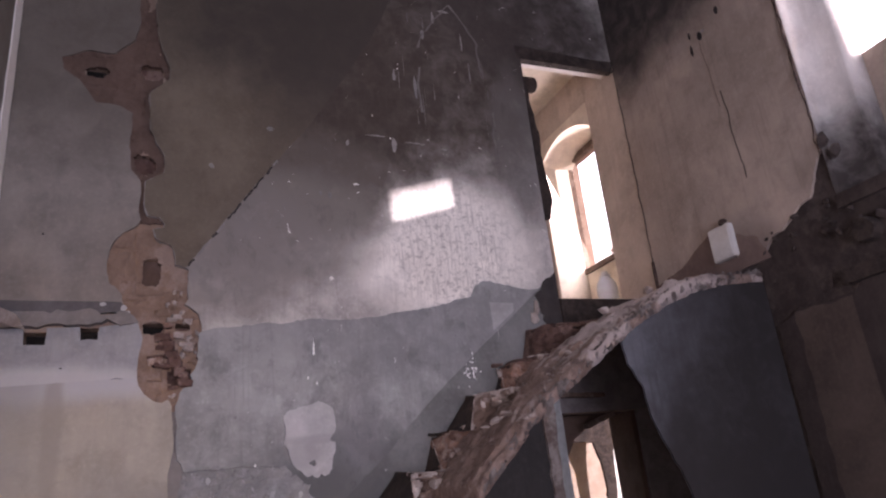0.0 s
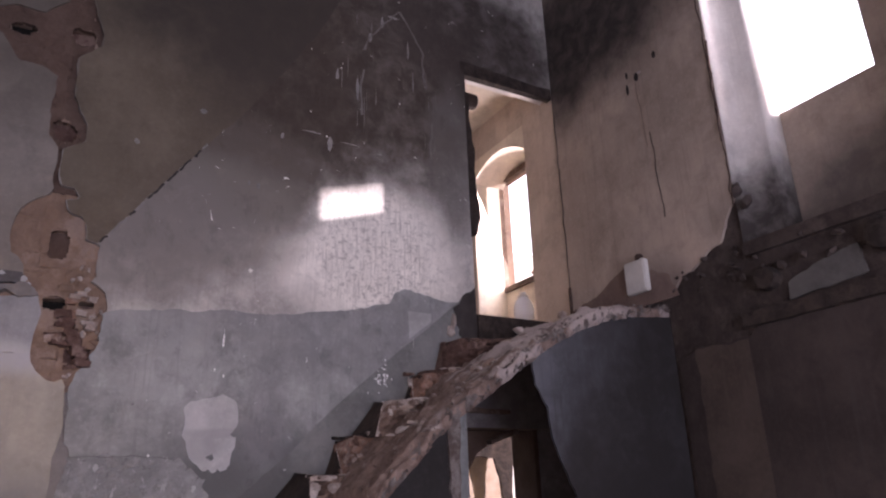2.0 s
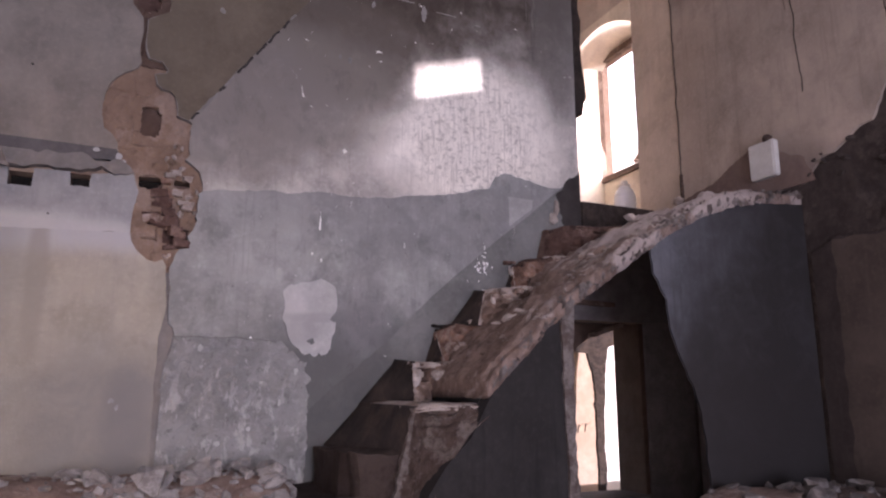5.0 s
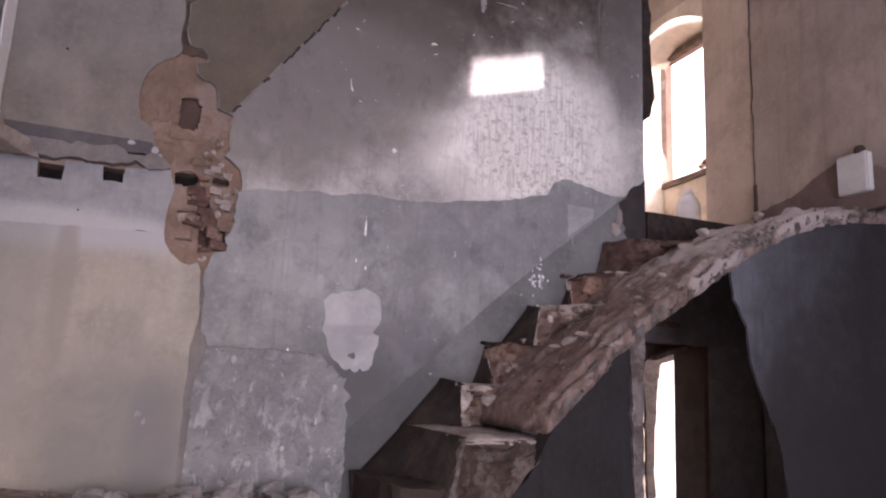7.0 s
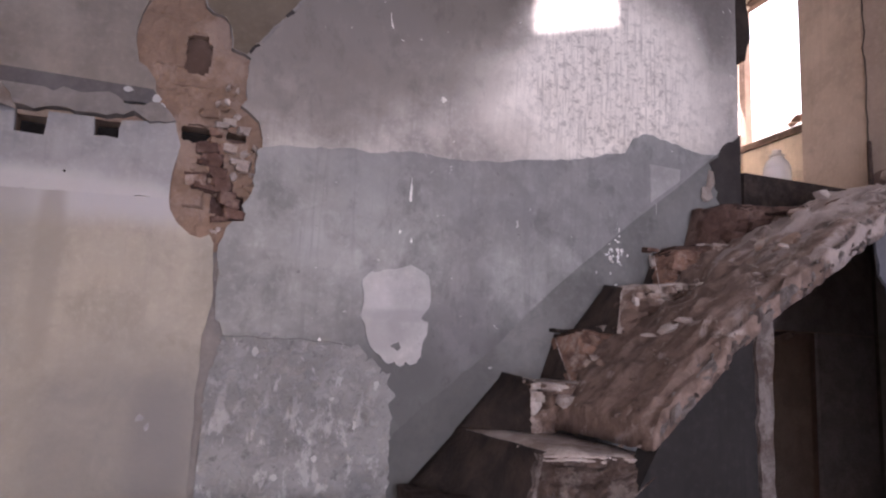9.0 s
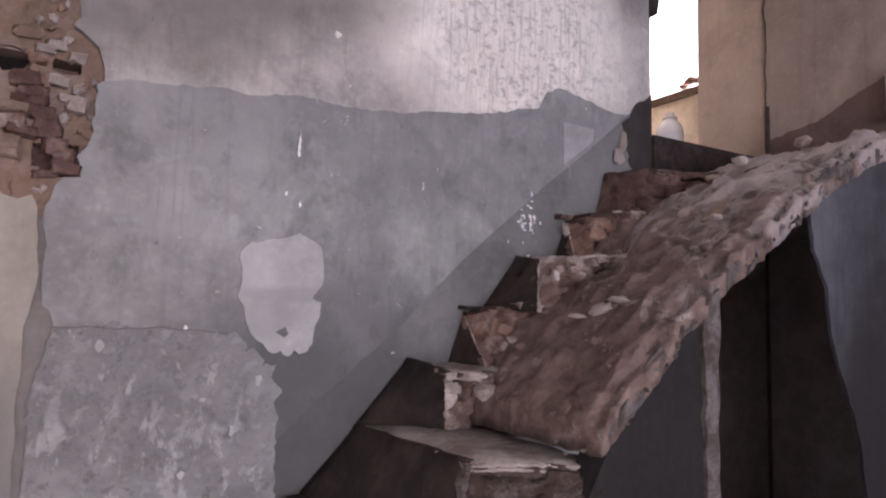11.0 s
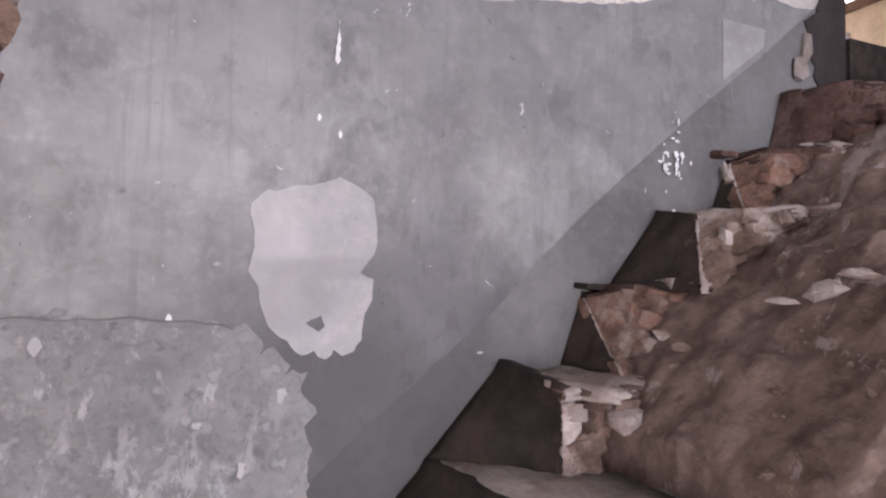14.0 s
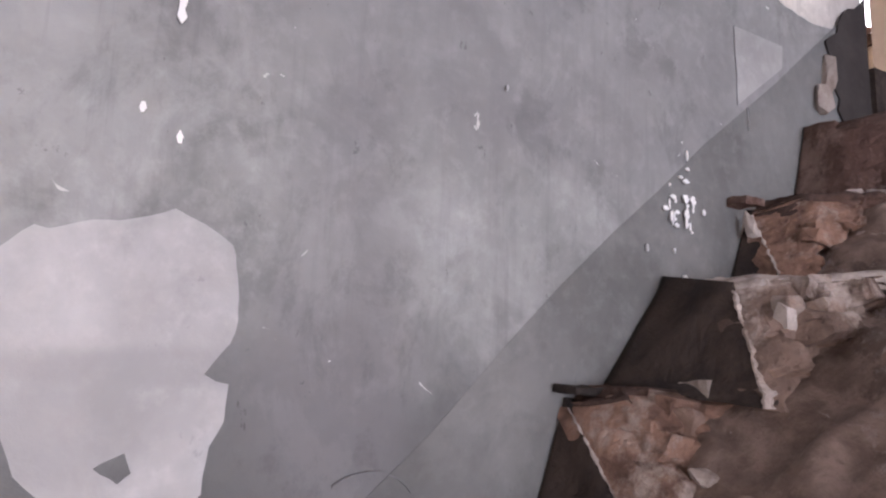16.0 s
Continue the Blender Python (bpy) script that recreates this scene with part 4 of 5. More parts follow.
# white screen added to stand for the bright outdoors past the door
obj("yard_wall_white", box_bm(2.9, 9.0, 9.4, 9.7, 0.2, 4.2), OUTDOOR_WHITE, None, "white screen added as the bright outdoors past the lower doorway", "wall", "structure")
obj("torn_board", sheet(jagged([(2.74, 0.3, 0), (2.82, 0.3), (2.825, 1.2), (2.85, 1.55), (2.90, 1.80), (3.2, 1.9, 0), (3.2, 2.4, 0), (2.4, 2.4, 0), (2.4, 1.76), (2.66, 1.74), (2.72, 1.5), (2.74, 1.2)], amp=0.01, seed=31), north(8.6), 0.03), WOOD_DARK, None, "dark torn board standing in the yard", "board")

glow = bpy.data.materials.new("bright_haze")
glow.use_nodes = True
gn = glow.node_tree.nodes
gn.remove(gn["Principled BSDF"])
em = gn.new("ShaderNodeEmission")
em.inputs[0].default_value, em.inputs[1].default_value = (1.0, 0.97, 0.95, 1), 2.2
glow.node_tree.links.new(em.outputs[0], gn["Material Output"].inputs[0])
obj("backdrop", sheet([(-10, -2), (160, -2), (160, 90), (-10, 90)], east(62), 0.5), glow, None, "bright hazy sky in the distance", "backdrop", "structure")
obj("backdrop_north", sheet([(2.86, -2), (62, -2), (62, 60), (2.86, 60)], north(60), 0.5), glow, None, "bright hazy sky in the distance", "backdrop", "structure")

def lathe(profile, seg=20):
    bm = bmesh.new()
    rings = [[bm.verts.new((r * math.cos(6.2832 * i / seg), r * math.sin(6.2832 * i / seg), z)) for i in range(seg)] for r, z in profile]
    for a, b in zip(rings, rings[1:]):
        for i in range(seg):
            bm.faces.new((a[i], a[(i + 1) % seg], b[(i + 1) % seg], b[i]))
    bm.faces.new(rings[0])
    bm.faces.new(rings[-1])
    return bm


# ---- the room past the upper doorway ----
obj("floor_beyond", box_bm(0.0, XE + 0.02, 7.3, 9.6, 2.45, 2.645), MORTAR, None, "dusty floor of the room past the doorway", "floor", "structure")
obj("ceiling_beyond", box_bm(0.0, XE + 0.02, 7.3, 9.6, 5.0, 5.15), CREAM, None, "pale plastered ceiling past the doorway", "ceiling", "structure")
obj("wall_beyond", sheet([(0.0, 2.4), (XE + 0.5, 2.4), (XE + 0.5, 5.2), (0.0, 5.2)], north(9.5), 0.2), CREAM, None, "cream wall at the end of the room", "wall", "structure")
obj("wall_beyond_west", box_bm(0.0, 0.15, 7.3, 9.6, 2.4, 5.2), CREAM, None, "cream side wall of the room", "wall", "structure")
obj("lintel_upper", shaken(box_bm(1.46, XE - 0.004, 6.998, 7.06, 4.675, 4.80), 0.006), WOOD_DARK, None, "charred timber lintel over the doorway", "lintel", "structure")
obj("door_upper_soffit", shaken(box_bm(1.502, XE - 0.004, 7.064, 7.163, 4.715, 4.738), 0.003), BRIGHT_WHITE, None, "pale limewashed soffit of the doorway", "door", "structure")
log = thing("ceiling_log", (1.42, 7.42, 4.735), "charred round log under the ceiling past the doorway", "beam end")
bm = lathe([(0.0, -1.26), (0.074, -1.26), (0.07, 0.43), (0.06, 0.445), (0.0, 0.45)], 14)
bm.transform(Matrix.Rotation(radians(90), 4, "Y"))
part("log", shaken(bm, 0.008, 9), WOOD_DARK, log)
frame_line = [(1.492, 4.50, 0), (1.525, 4.50), (1.53, 4.2), (1.56, 4.0), (1.545, 3.8), (1.56, 3.6), (1.585, 3.42), (1.56, 3.36), (1.545, 3.28), (1.52, 3.30), (1.492, 3.25, 0)]
obj("door_frame_remnant", sheet(jagged(frame_line, amp=0.012, every=0.04, seed=14), north(6.993), 0.06), WOOD_DARK, None, "charred ragged remnant of a timber door frame", "door frame")

# stair window: lined recess with a segmental head, and a weathered frame
arch = [(7.45 + 0.9 * i / 12, 4.60 - 0.16 * ((i - 6) / 6) ** 2) for i in range(13)]
obj("window_1_head", sheet([(7.45, 4.66), *[(p[0], p[1] - 0.02) for p in arch], (8.35, 4.66)], east(XE + 0.004), 0.37), CREAM, None, "cream segmental arch of the stair window", "window", "structure")
obj("window_1_jamb", box_bm(XE + 0.006, XE + 0.378, 8.335, 8.36, 2.80, 4.60), CREAM, None, "cream splayed window reveal", "window", "structure")
obj("window_1_parapet", box_bm(XE + 0.34, XE + 0.376, 7.46, 8.34, 2.80, 3.35), CREAM, None, "cream parapet below the window", "window", "structure")
obj("window_1_sill", shaken(box_bm(XE - 0.01, XE + 0.36, 7.455, 8.345, 2.78, 2.812), 0.004), CREAM, None, "worn cream window sill", "window", "structure")
obj("window_1_wall", sheet([(8.35, 2.4), (9.5, 2.4), (9.5, 5.0), (8.35, 5.0)], east(XE), 0.02), CREAM_WALL, None, "cream wall beside the stair window", "wall", "structure")
obj("plaster_over_window_1", sheet([(7.452, 4.662), (8.348, 4.662), (8.348, 4.998), (7.452, 4.998)], east(XE + 0.003), 0.016), CREAM_WALL, None, "cream plaster over the stair window", "wall plaster", "structure")
win = thing("window_frame", (2.74, 8.0, 3.3), "weathered timber window frame with no glass", "window frame")
for nm, dims in (("stile", (-0.02, 0.03, 0.33, 0.39, 0.0, 1.24)), ("rail", (-0.02, 0.03, -0.45, 0.33, 1.18, 1.24)), ("sill_rail", (-0.03, 0.03, -0.45, 0.39, 0.0, 0.05))):
    part(nm, shaken(box_bm(*dims), 0.006, 7), WOOD, win)
rub = bmesh.new()
for k in range(6):
    stone_bm(random.uniform(0.05, 0.10), 300 + k, rub, (2.68, 7.5 + k * 0.06, 3.37 + 0.02 * math.sin(k * 2.0)))
obj("sill_rubble", rub, BRICK, None, "broken brick lumps on the window parapet", "rubble", "stuff")

# large plastic water bottle on the sill
PLASTIC = Nodes("clear_bottle_plastic")
PLASTIC.bsdf.inputs["Transmission Weight"].default_value = 0.35
PLASTIC.finish((0.86, 0.88, 0.93), 0.18)
PLASTIC = PLASTIC.mat
bottle = thing("water_bottle", (2.50, 7.76, 2.812), "clear plastic water bottle on the window sill", "bottle")
bottle_body = part("body", lathe([(0.075, 0), (0.088, 0.015), (0.09, 0.09), (0.083, 0.10), (0.09, 0.11), (0.09, 0.17), (0.083, 0.18), (0.088, 0.19), (0.07, 0.235), (0.035, 0.275), (0.026, 0.29)]), PLASTIC, bottle, "", True)
part("cap", lathe([(0.028, 0.286), (0.03, 0.29), (0.03, 0.315), (0.026, 0.32)]), BOX, bottle_body, "white screw cap", True)
part("handle", lathe([(0.034, 0.272), (0.05, 0.276), (0.05, 0.284), (0.034, 0.286)]), BOX, bottle_body, "white carrying ring")

# ---- big window in the east wall ----
turn = [(XE + 0.004, 5.388), (XE + 0.06, 5.386)] + [(XE + 0.06 + 0.12 * math.sin(a), 5.20 + 0.186 * math.cos(a)) for a in np.linspace(0.12, 1.57, 14)]
obj("window_2_jamb", sheet([*turn, (XE + 0.374, 5.20), (XE + 0.374, 5.389), (XE + 0.004, 5.389)], lambda u, v, d: (u, v, 2.80 + d), 2.44), JAMB, None, "limewashed window reveal rounded towards the frame, shade painted at its foot", "window", "structure", smooth=True)
obj("window_2_parapet", sheet([(4.15, 2.80), (5.2, 2.80), (5.2, 3.68), (4.585, 3.68), (4.585, 5.2), (4.15, 5.2)], east(XE + 0.34), 0.036), BROWN, None, "stained parapet below the window", "window", "structure")
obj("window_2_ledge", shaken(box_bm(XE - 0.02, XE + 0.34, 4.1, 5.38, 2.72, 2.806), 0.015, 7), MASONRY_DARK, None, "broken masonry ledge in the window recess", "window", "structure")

# ---- marks and coats on the north wall ----
def coat(name, pts, y, material, label, amp=0.008, every=0.02, seed=0, thick=0.004):
    return obj(name, sheet(jagged(pts, amp=amp, every=every, seed=seed), north(y), thick), material, None, label, "wall coat", "structure")


PATCH = [(-0.452, 1.941), (-0.417, 1.975), (-0.32, 1.992), (-0.251, 2.018), (-0.21, 2.001), (-0.169, 1.975), (-0.155, 1.901), (-0.162, 1.835), (-0.194, 1.792), (-0.16, 1.779), (-0.162, 1.729), (-0.182, 1.675), (-0.185, 1.633), (-0.203, 1.606), (-0.232, 1.596), (-0.251, 1.611), (-0.272, 1.588), (-0.298, 1.609), (-0.327, 1.598), (-0.359, 1.631), (-0.395, 1.655), (-0.423, 1.709), (-0.431, 1.755), (-0.454, 1.788), (-0.445, 1.862)]
coat("filler_patch", PATCH, YB - 0.012, WHITE, "smooth white filler patch on the grey wall", 0.006, 0.015, 41, 0.006)
coat("filler_hole", [(-0.32, 1.672), (-0.285, 1.69), (-0.275, 1.665), (-0.29, 1.652)], YB - 0.0135, GREY, "chipped hole in the white patch", 0.003, 0.01, 42, 0.0015)
coat("square_patch", [(0.945, 2.625, 0), (1.125, 2.62), (1.12, 2.56, 0), (0.95, 2.43)], YB - 0.0095, PALE_GREY, "pale square mark on the grey wall", 0.004, 0.03, 43)
DADO_TOP = [(-0.35, 1.30), (-0.09, 1.50), (0.05, 1.605), (0.163, 1.70), (0.31, 1.85), (0.43, 1.965), (0.567, 2.085), (0.70, 2.195), (0.836, 2.315), (1.1, 2.52), (1.30, 2.69)]
coat("dado_band", [(1.494, 2.85, 0), (1.494, 2.42, 0), (1.2, 2.2, 0), (0.9, 1.95, 0), (0.65, 1.75, 0), (0.45, 1.55, 0), (0.2, 1.3, 0), (0.0, 1.1, 0), (-0.33, 0.9, 0), (-0.36, 1.22), (-0.22, 1.38), (-0.09, 1.49), *[(*p, 0) for p in DADO_TOP[2:]]], YB - 0.0072, BAND, "darker painted dado band along the stair", seed=44, thick=0.001)
coat("dado_soot", [(1.495, 2.86, 0), (1.495, 2.44, 0), (1.40, 2.44), (1.34, 2.50), (1.33, 2.62), (1.30, 2.68)], YB - 0.0145, DARK_COAT, "near-black corner of the dado", 0.015, 0.03, 45)
coat("scraped_render", [(-1.0, 1.672), (-0.8, 1.68), (-0.62, 1.675), (-0.5, 1.662), (-0.44, 1.655), (-0.42, 1.60), (-0.375, 1.60), (-0.36, 1.555), (-0.31, 1.56), (-0.30, 1.45), (-0.295, 1.30), (-0.30, 1.1), (-0.30, 0.8, 0), (-1.04, 0.8, 0), (-1.03, 1.4)], YB - 0.0078, PALE, "pale scraped and flaking cement render", 0.02, 0.013, 46)
obj("plaster_lump", stone_bm(0.05, 431, stone_bm(0.055, 430, None, (1.275, 6.99, 2.50), 1.4), (1.295, 6.985, 2.565), 1.5), MORTAR, None, "pale lump of mortar stuck on the wall", "plaster lump")
rnd = random.Random(9)


def fleck(x, z, w, h, seed, y=YB - 0.0115, material=None, name="paint_fleck"):
    pts = [(x + w * math.cos(a) * rnd.uniform(0.5, 1.1), z + h * math.sin(a) * rnd.uniform(0.5, 1.1)) for a in np.arange(0, 6.28, 0.78)]
    return coat(name, pts, y, material or WHITE, "small chip or fleck of paint on the wall", 0.004, 0.01, seed, 0.003)


for k in range(34):
    u, v = rnd.gauss(0, 1), rnd.gauss(0, 1)
    fleck(0.745 + 0.034 * u + 0.014 * v, 2.15 + 0.048 * v, 0.003 + 0.011 * rnd.random() ** 2, 0.004 + 0.014 * rnd.random() ** 2, 50 + k, YB - 0.0125 - 0.0002 * k, SPLASH)
for k, (x, z, w, h) in enumerate([(-0.266, 2.34, 0.005, 0.10), (-0.306, 2.153, 0.008, 0.016), (-0.255, 2.12, 0.008, 0.02), (-0.616, 1.679, 0.012, 0.014), (-0.65, 1.97, 0.01, 0.006), (-0.52, 1.80, 0.014, 0.008), (-0.37, 1.51, 0.02, 0.03), (0.13, 1.60, 0.014, 0.008), (0.65, 2.06, 0.006, 0.02), (0.3, 2.32, 0.006, 0.012), (-0.45, 1.35, 0.016, 0.03), (-0.60, 1.22, 0.02, 0.02), (-0.75, 1.15, 0.025, 0.02), (0.98, 2.40, 0.003, 0.05), (-0.86, 1.62, 0.02, 0.03), (-0.55, 1.45, 0.02, 0.015)]):
    fleck(x, z, w * 0.7, h * 0.75, 80 + k, YB - 0.0135, SPLASH if k < 4 else WHITE)
for k, (x, z, w, h) in enumerate([(0.36, 3.77, 0.022, 0.07), (0.22, 3.83, 0.07, 0.006), (0.52, 3.80, 0.08, 0.005), (0.74, 3.77, 0.03, 0.006), (-0.12, 3.35, 0.014, 0.03), (-0.18, 3.36, 0.012, 0.02), (0.56, 4.25, 0.012, 0.14), (0.66, 4.75, 0.014, 0.05), (0.40, 4.35, 0.014, 0.06), (0.98, 4.72, 0.012, 0.10), (1.02, 4.45, 0.008, 0.12), (0.86, 5.0, 0.05, 0.012), (0.76, 4.92, 0.014, 0.06), (-0.5, 3.8, 0.03, 0.02), (-0.86, 3.5, 0.02, 0.02), (0.02, 3.75, 0.012, 0.03)]):
    fleck(x, z, w, h, 110 + k, YB - 0.003, FADED)
for k in range(22):
    x = rnd.gauss(0.62, 0.09) if k % 2 else rnd.gauss(1.13, 0.06)
    fleck(x, rnd.uniform(3.9, 5.0) if k % 2 else rnd.uniform(3.5, 4.7), rnd.uniform(0.002, 0.005), rnd.uniform(0.05, 0.17), 170 + k, YB - 0.0032 - 0.0001 * k, RUN)
for k, (x, z, w, h, m) in enumerate([(-1.81, 1.40, 0.012, 0.012, DARK_COAT), (-1.25, 1.36, 0.022, 0.016, LEFT_BAND), (-1.22, 1.33, 0.012, 0.02, LEFT_BAND), (-1.42, 2.60, 0.02, 0.012, WHITE), (-1.315, 2.58, 0.02, 0.02, WHITE), (-1.29, 2.55, 0.012, 0.02, WHITE), (-1.74, 3.0, 0.008, 0.008, DARK_COAT), (-1.6, 2.25, 0.006, 0.006, DARK_COAT)]):
    fleck(x, z, w, h, 140 + k, YB - 0.006, m, "wall_chip")
# a pale arc scratched beside the dado, and a painted shadow line on the scraped render's upper edge
for name, mid, half, m, lab in (("scratch_arc", [(0.02 + 0.075 * math.sin(a) + 0.04, 1.60 + 0.05 * math.cos(a)) for a in np.arange(-0.9, 1.3, 0.1)], 0.002, GREY, "pale arc scratched into the wall"),
                                ("render_edge", [(-0.99 + 0.03 * i, float(np.interp(-0.99 + 0.03 * i, (-0.99, -0.62, -0.5, -0.4), (1.676, 1.678, 1.665, 1.615))) + 0.012 * noise.noise((i * 0.45, 2, 0))) for i in range(18)], 0.0028, BAND, "shadow line painted along the scraped render's upper edge")):
    wide = [half * (0.7 + 0.9 * noise.noise((i * 0.6, half * 99, 3))) for i in range(len(mid))]
    coat(name, [(x, z + w, 0) for (x, z), w in zip(mid, wide)] + [(x, z - w, 0) for (x, z), w in reversed(list(zip(mid, wide)))], YB - 0.0148, m, lab, seed=62, thick=0.002)
for k, pts in enumerate((((0.897, 5.072), (0.78, 4.93), (0.652, 4.76), (0.60, 4.62)), ((0.897, 5.072), (1.0, 4.93), (1.083, 4.785), (1.117, 4.476)), ((0.60, 4.447), (0.575, 4.3), (0.586, 4.058)), ((1.168, 4.13), (1.15, 3.9), (1.16, 3.6)))):
    ln = jagged(pts, amp=0.014, every=0.05, seed=210 + k, closed=False)
    loop = [(p.x, p.y, 0) for p in ln] + [(p.x + 0.016 + 0.014 * noise.noise((p.y * 9, k, 0)), p.y + 0.004, 0) for p in reversed(ln)]
    coat("pale_run", loop, YB - 0.0058, RUN, "faint pale run through the soot", seed=63, thick=0.002)
# the long crack where the upper flight once met the wall
line = [(-0.985 + 0.527 * i / 60, 2.835 + 0.736 * i / 60 + 0.014 * noise.noise((i * 0.35, 0, 0))) for i in range(61)]
rnd = random.Random(4)
i = 0
while i < 58:
    k = min(60, i + rnd.randint(3, 9))
    seg = line[i:k + 1]
    loop = [(x - 0.003, z + 0.003) for x, z in seg] + [(x + rnd.uniform(0.003, 0.011), z - rnd.uniform(0.002, 0.008)) for x, z in reversed(seg)]
    coat("wall_crack", [(*p, 0) for p in loop], YB - 0.006, rnd.choice((DARK_COAT, DARK_COAT, FADED)), "dark diagonal crack in the plaster", seed=60)
    i = k + rnd.randint(0, 2)

olive = [p for p in scar_right if p[1] > 2.82]
coat("olive_plaster", [(-0.985, 2.84, 0), *[(p[0] + 0.006, p[1]) for p in olive], (-1.19, 6.19, 0), (0.75, 6.19, 0), (0.5, 5.2), (0.25, 4.65), (-0.05, 4.15), (-0.28, 3.8), (-0.458, 3.571), (-0.62, 3.35), (-0.8, 3.1)], YB - 0.002, OLIVE, "olive-brown older plaster above the crack", 0.006, 0.04, 48, 0.002)
# remains of the removed upper floor in the north-west corner
obj("floor_scar_strip", sheet(jagged([(XL, 2.62, 0), (-1.33, 2.615), (-1.30, 2.555), (-1.45, 2.55), (-1.7, 2.548), (XL, 2.55, 0)], amp=0.012, seed=71), north(YB - 0.004), 0.03), SCAR, None, "dark painted skirting strip above the removed floor", "wall coat", "structure")
bm = sheet(jagged([(XL, 2.56, 0), (-1.7, 2.555), (-1.3, 2.56), (-1.26, 2.53), (-1.24, 2.50), (-1.45, 2.495), (-1.52, 2.485), (-1.69, 2.482), (-1.8, 2.475), (XL, 2.47, 0)], amp=0.02, every=0.03, seed=72), north(YB - 0.018), 0.05)
obj("floor_edge", shaken(bm, 0.007, 20), SEAM, None, "broken mortar edge of the removed floor", "wall coat", "structure")
bm = box_bm(XL, XL + 0.10, 6.3, 6.99, 2.46, 2.515)
bmesh.ops.subdivide_edges(bm, edges=bm.edges[:], cuts=6, use_grid_fill=True)
for v in bm.verts:
    if v.co.x > XL + 0.02:
        v.co.x += 0.12 * max(0.0, (v.co.y - 6.75) / 0.25) * (v.co.x - XL) / 0.14
obj("floor_stub", shaken(bm, 0.026, 13), MORTAR, None, "broken stub of the removed floor in the corner", "floor stub")
obj("west_upper_plaster", sheet([(2.0, 2.5), (6.99, 2.5), (6.99, 6.2), (2.0, 6.2)], lambda u, v, d: (XL + 0.004 - d, u, v), 0.01), LEFT_UP, None, "grey upper plaster of the side wall", "wall plaster", "structure")
obj("west_white_strip", shaken(sheet(jagged([(6.80, 2.62), (6.79, 3.4), (6.80, 4.6, 0), (6.96, 4.6), (6.965, 3.2), (6.96, 2.62, 0)], amp=0.01, every=0.06, seed=2), lambda u, v, d: (XL + 0.012 - d, u, v), 0.012), 0.002), BRIGHT_WHITE, None, "white painted strip on the side wall", "wall coat", "structure")
hook = thing("wall_bracket", (XL, 6.72, 2.16), "small rusty iron bracket on the side wall", "bracket")
part("plate", box_bm(0, 0.012, -0.03, 0.03, -0.05, 0.05), IRON, hook)
part("arm", shaken(box_bm(0.01, 0.12, -0.01, 0.01, 0.0, 0.02), 0.01, 20), IRON, hook)

# blocks of the torn-out partition, left in the scar
def in_scar(x, z):
    left = np.interp(z, [p[1] for p in reversed(scar_left)], [p[0] for p in reversed(scar_left)]) if z > 2.56 else np.interp(z, [2.04, 2.1, 2.2, 2.34, 2.41, 2.5], [-1.12, -1.2, -1.235, -1.225, -1.215, -1.28])
    right = np.interp(z, [p[1] for p in scar_right], [p[0] for p in scar_right])
    return left - 0.04 < x < right + 0.04


north_wall = bpy.data.objects["wall_north"]


# plugs added in the sockets, coloured dark for their deep shade
for k, q in enumerate(SOCKETS[:4]):
    part("joist_end", shaken(box_bm(q[0] + 0.006, q[1] - 0.006, 7.085, 7.16, q[2] + 0.006, q[3] - 0.012), 0.006, 20), STEP_RED if k == 3 else SOCKET_BLACK, north_wall, "dark red plug added for the socket's shade" if k == 3 else "near-black plug added for the socket's deep shade")


def scar_skin(z0, z1):
    """Clay bedding of the torn-out wall: uneven, with faint courses, broken open at the joist sockets."""
    us, vs = np.arange(-1.78, -0.84, 0.0125).tolist(), np.arange(z0, z1 + 0.001, 0.0125).tolist()

    def solid(i, j):
        u, v = us[i] + 0.006, vs[j] + 0.006
        if not in_scar(u, v):
            return False
        for k in SOCKETS:
            cu, cv, ru, rv = (k[0] + k[1]) / 2, (k[2] + k[3]) / 2, (k[1] - k[0]) / 2, (k[3] - k[2]) / 2
            if (abs(u - cu) / ru) ** 3 + (abs(v - cv) / rv) ** 3 < 0.95 + 0.5 * noise.noise((u * 14, v * 14, 3)):
                return False
        return True

    def place(u, v, d):
        course = abs(((v + 0.012 * noise.noise((u * 3, v, 4))) / 0.105) % 1 - 0.5) * 2
        groove = 0.006 if course > 0.93 and noise.noise((u * 5, v * 4, 6)) > 0.16 else 0.0
        y = 7.015 + 0.017 * noise.noise((u * 6, v * 6, 1)) + 0.006 * noise.noise((u * 30, v * 30, 2)) + groove
        core = min(max((u + 1.275 + 0.03 * noise.noise((u * 8, v * 8, 7))) / 0.012, 0.0), 1.0) if v > 2.66 else min(max((u + 1.12 + 0.04 * noise.noise((u * 9, v * 9, 7))) / 0.012, 0.0), 1.0)
        y += 0.014 * core
        j = 0.012
        return (u + j * noise.noise((u * 38, v * 38, 5)), y + d, v + j * noise.noise((u * 38, v * 38, 8)))

    return wall_bm(us, vs, solid, place, 0.03)


part("clay_bedding", scar_skin(1.98, 3.1), SCAR_CLAY, north_wall, "brown clay bedding in the broken scar")
part("clay_bedding", scar_skin(3.1, 5.2), SCAR_DARK, north_wall, "smoke-brown clay bedding in the broken scar")
part("recess_back", shaken(box_bm(-1.27, -1.09, 7.075, 7.12, 2.66, 2.93), 0.01), SCAR_DARK, north_wall, "dark brown back of the recess")
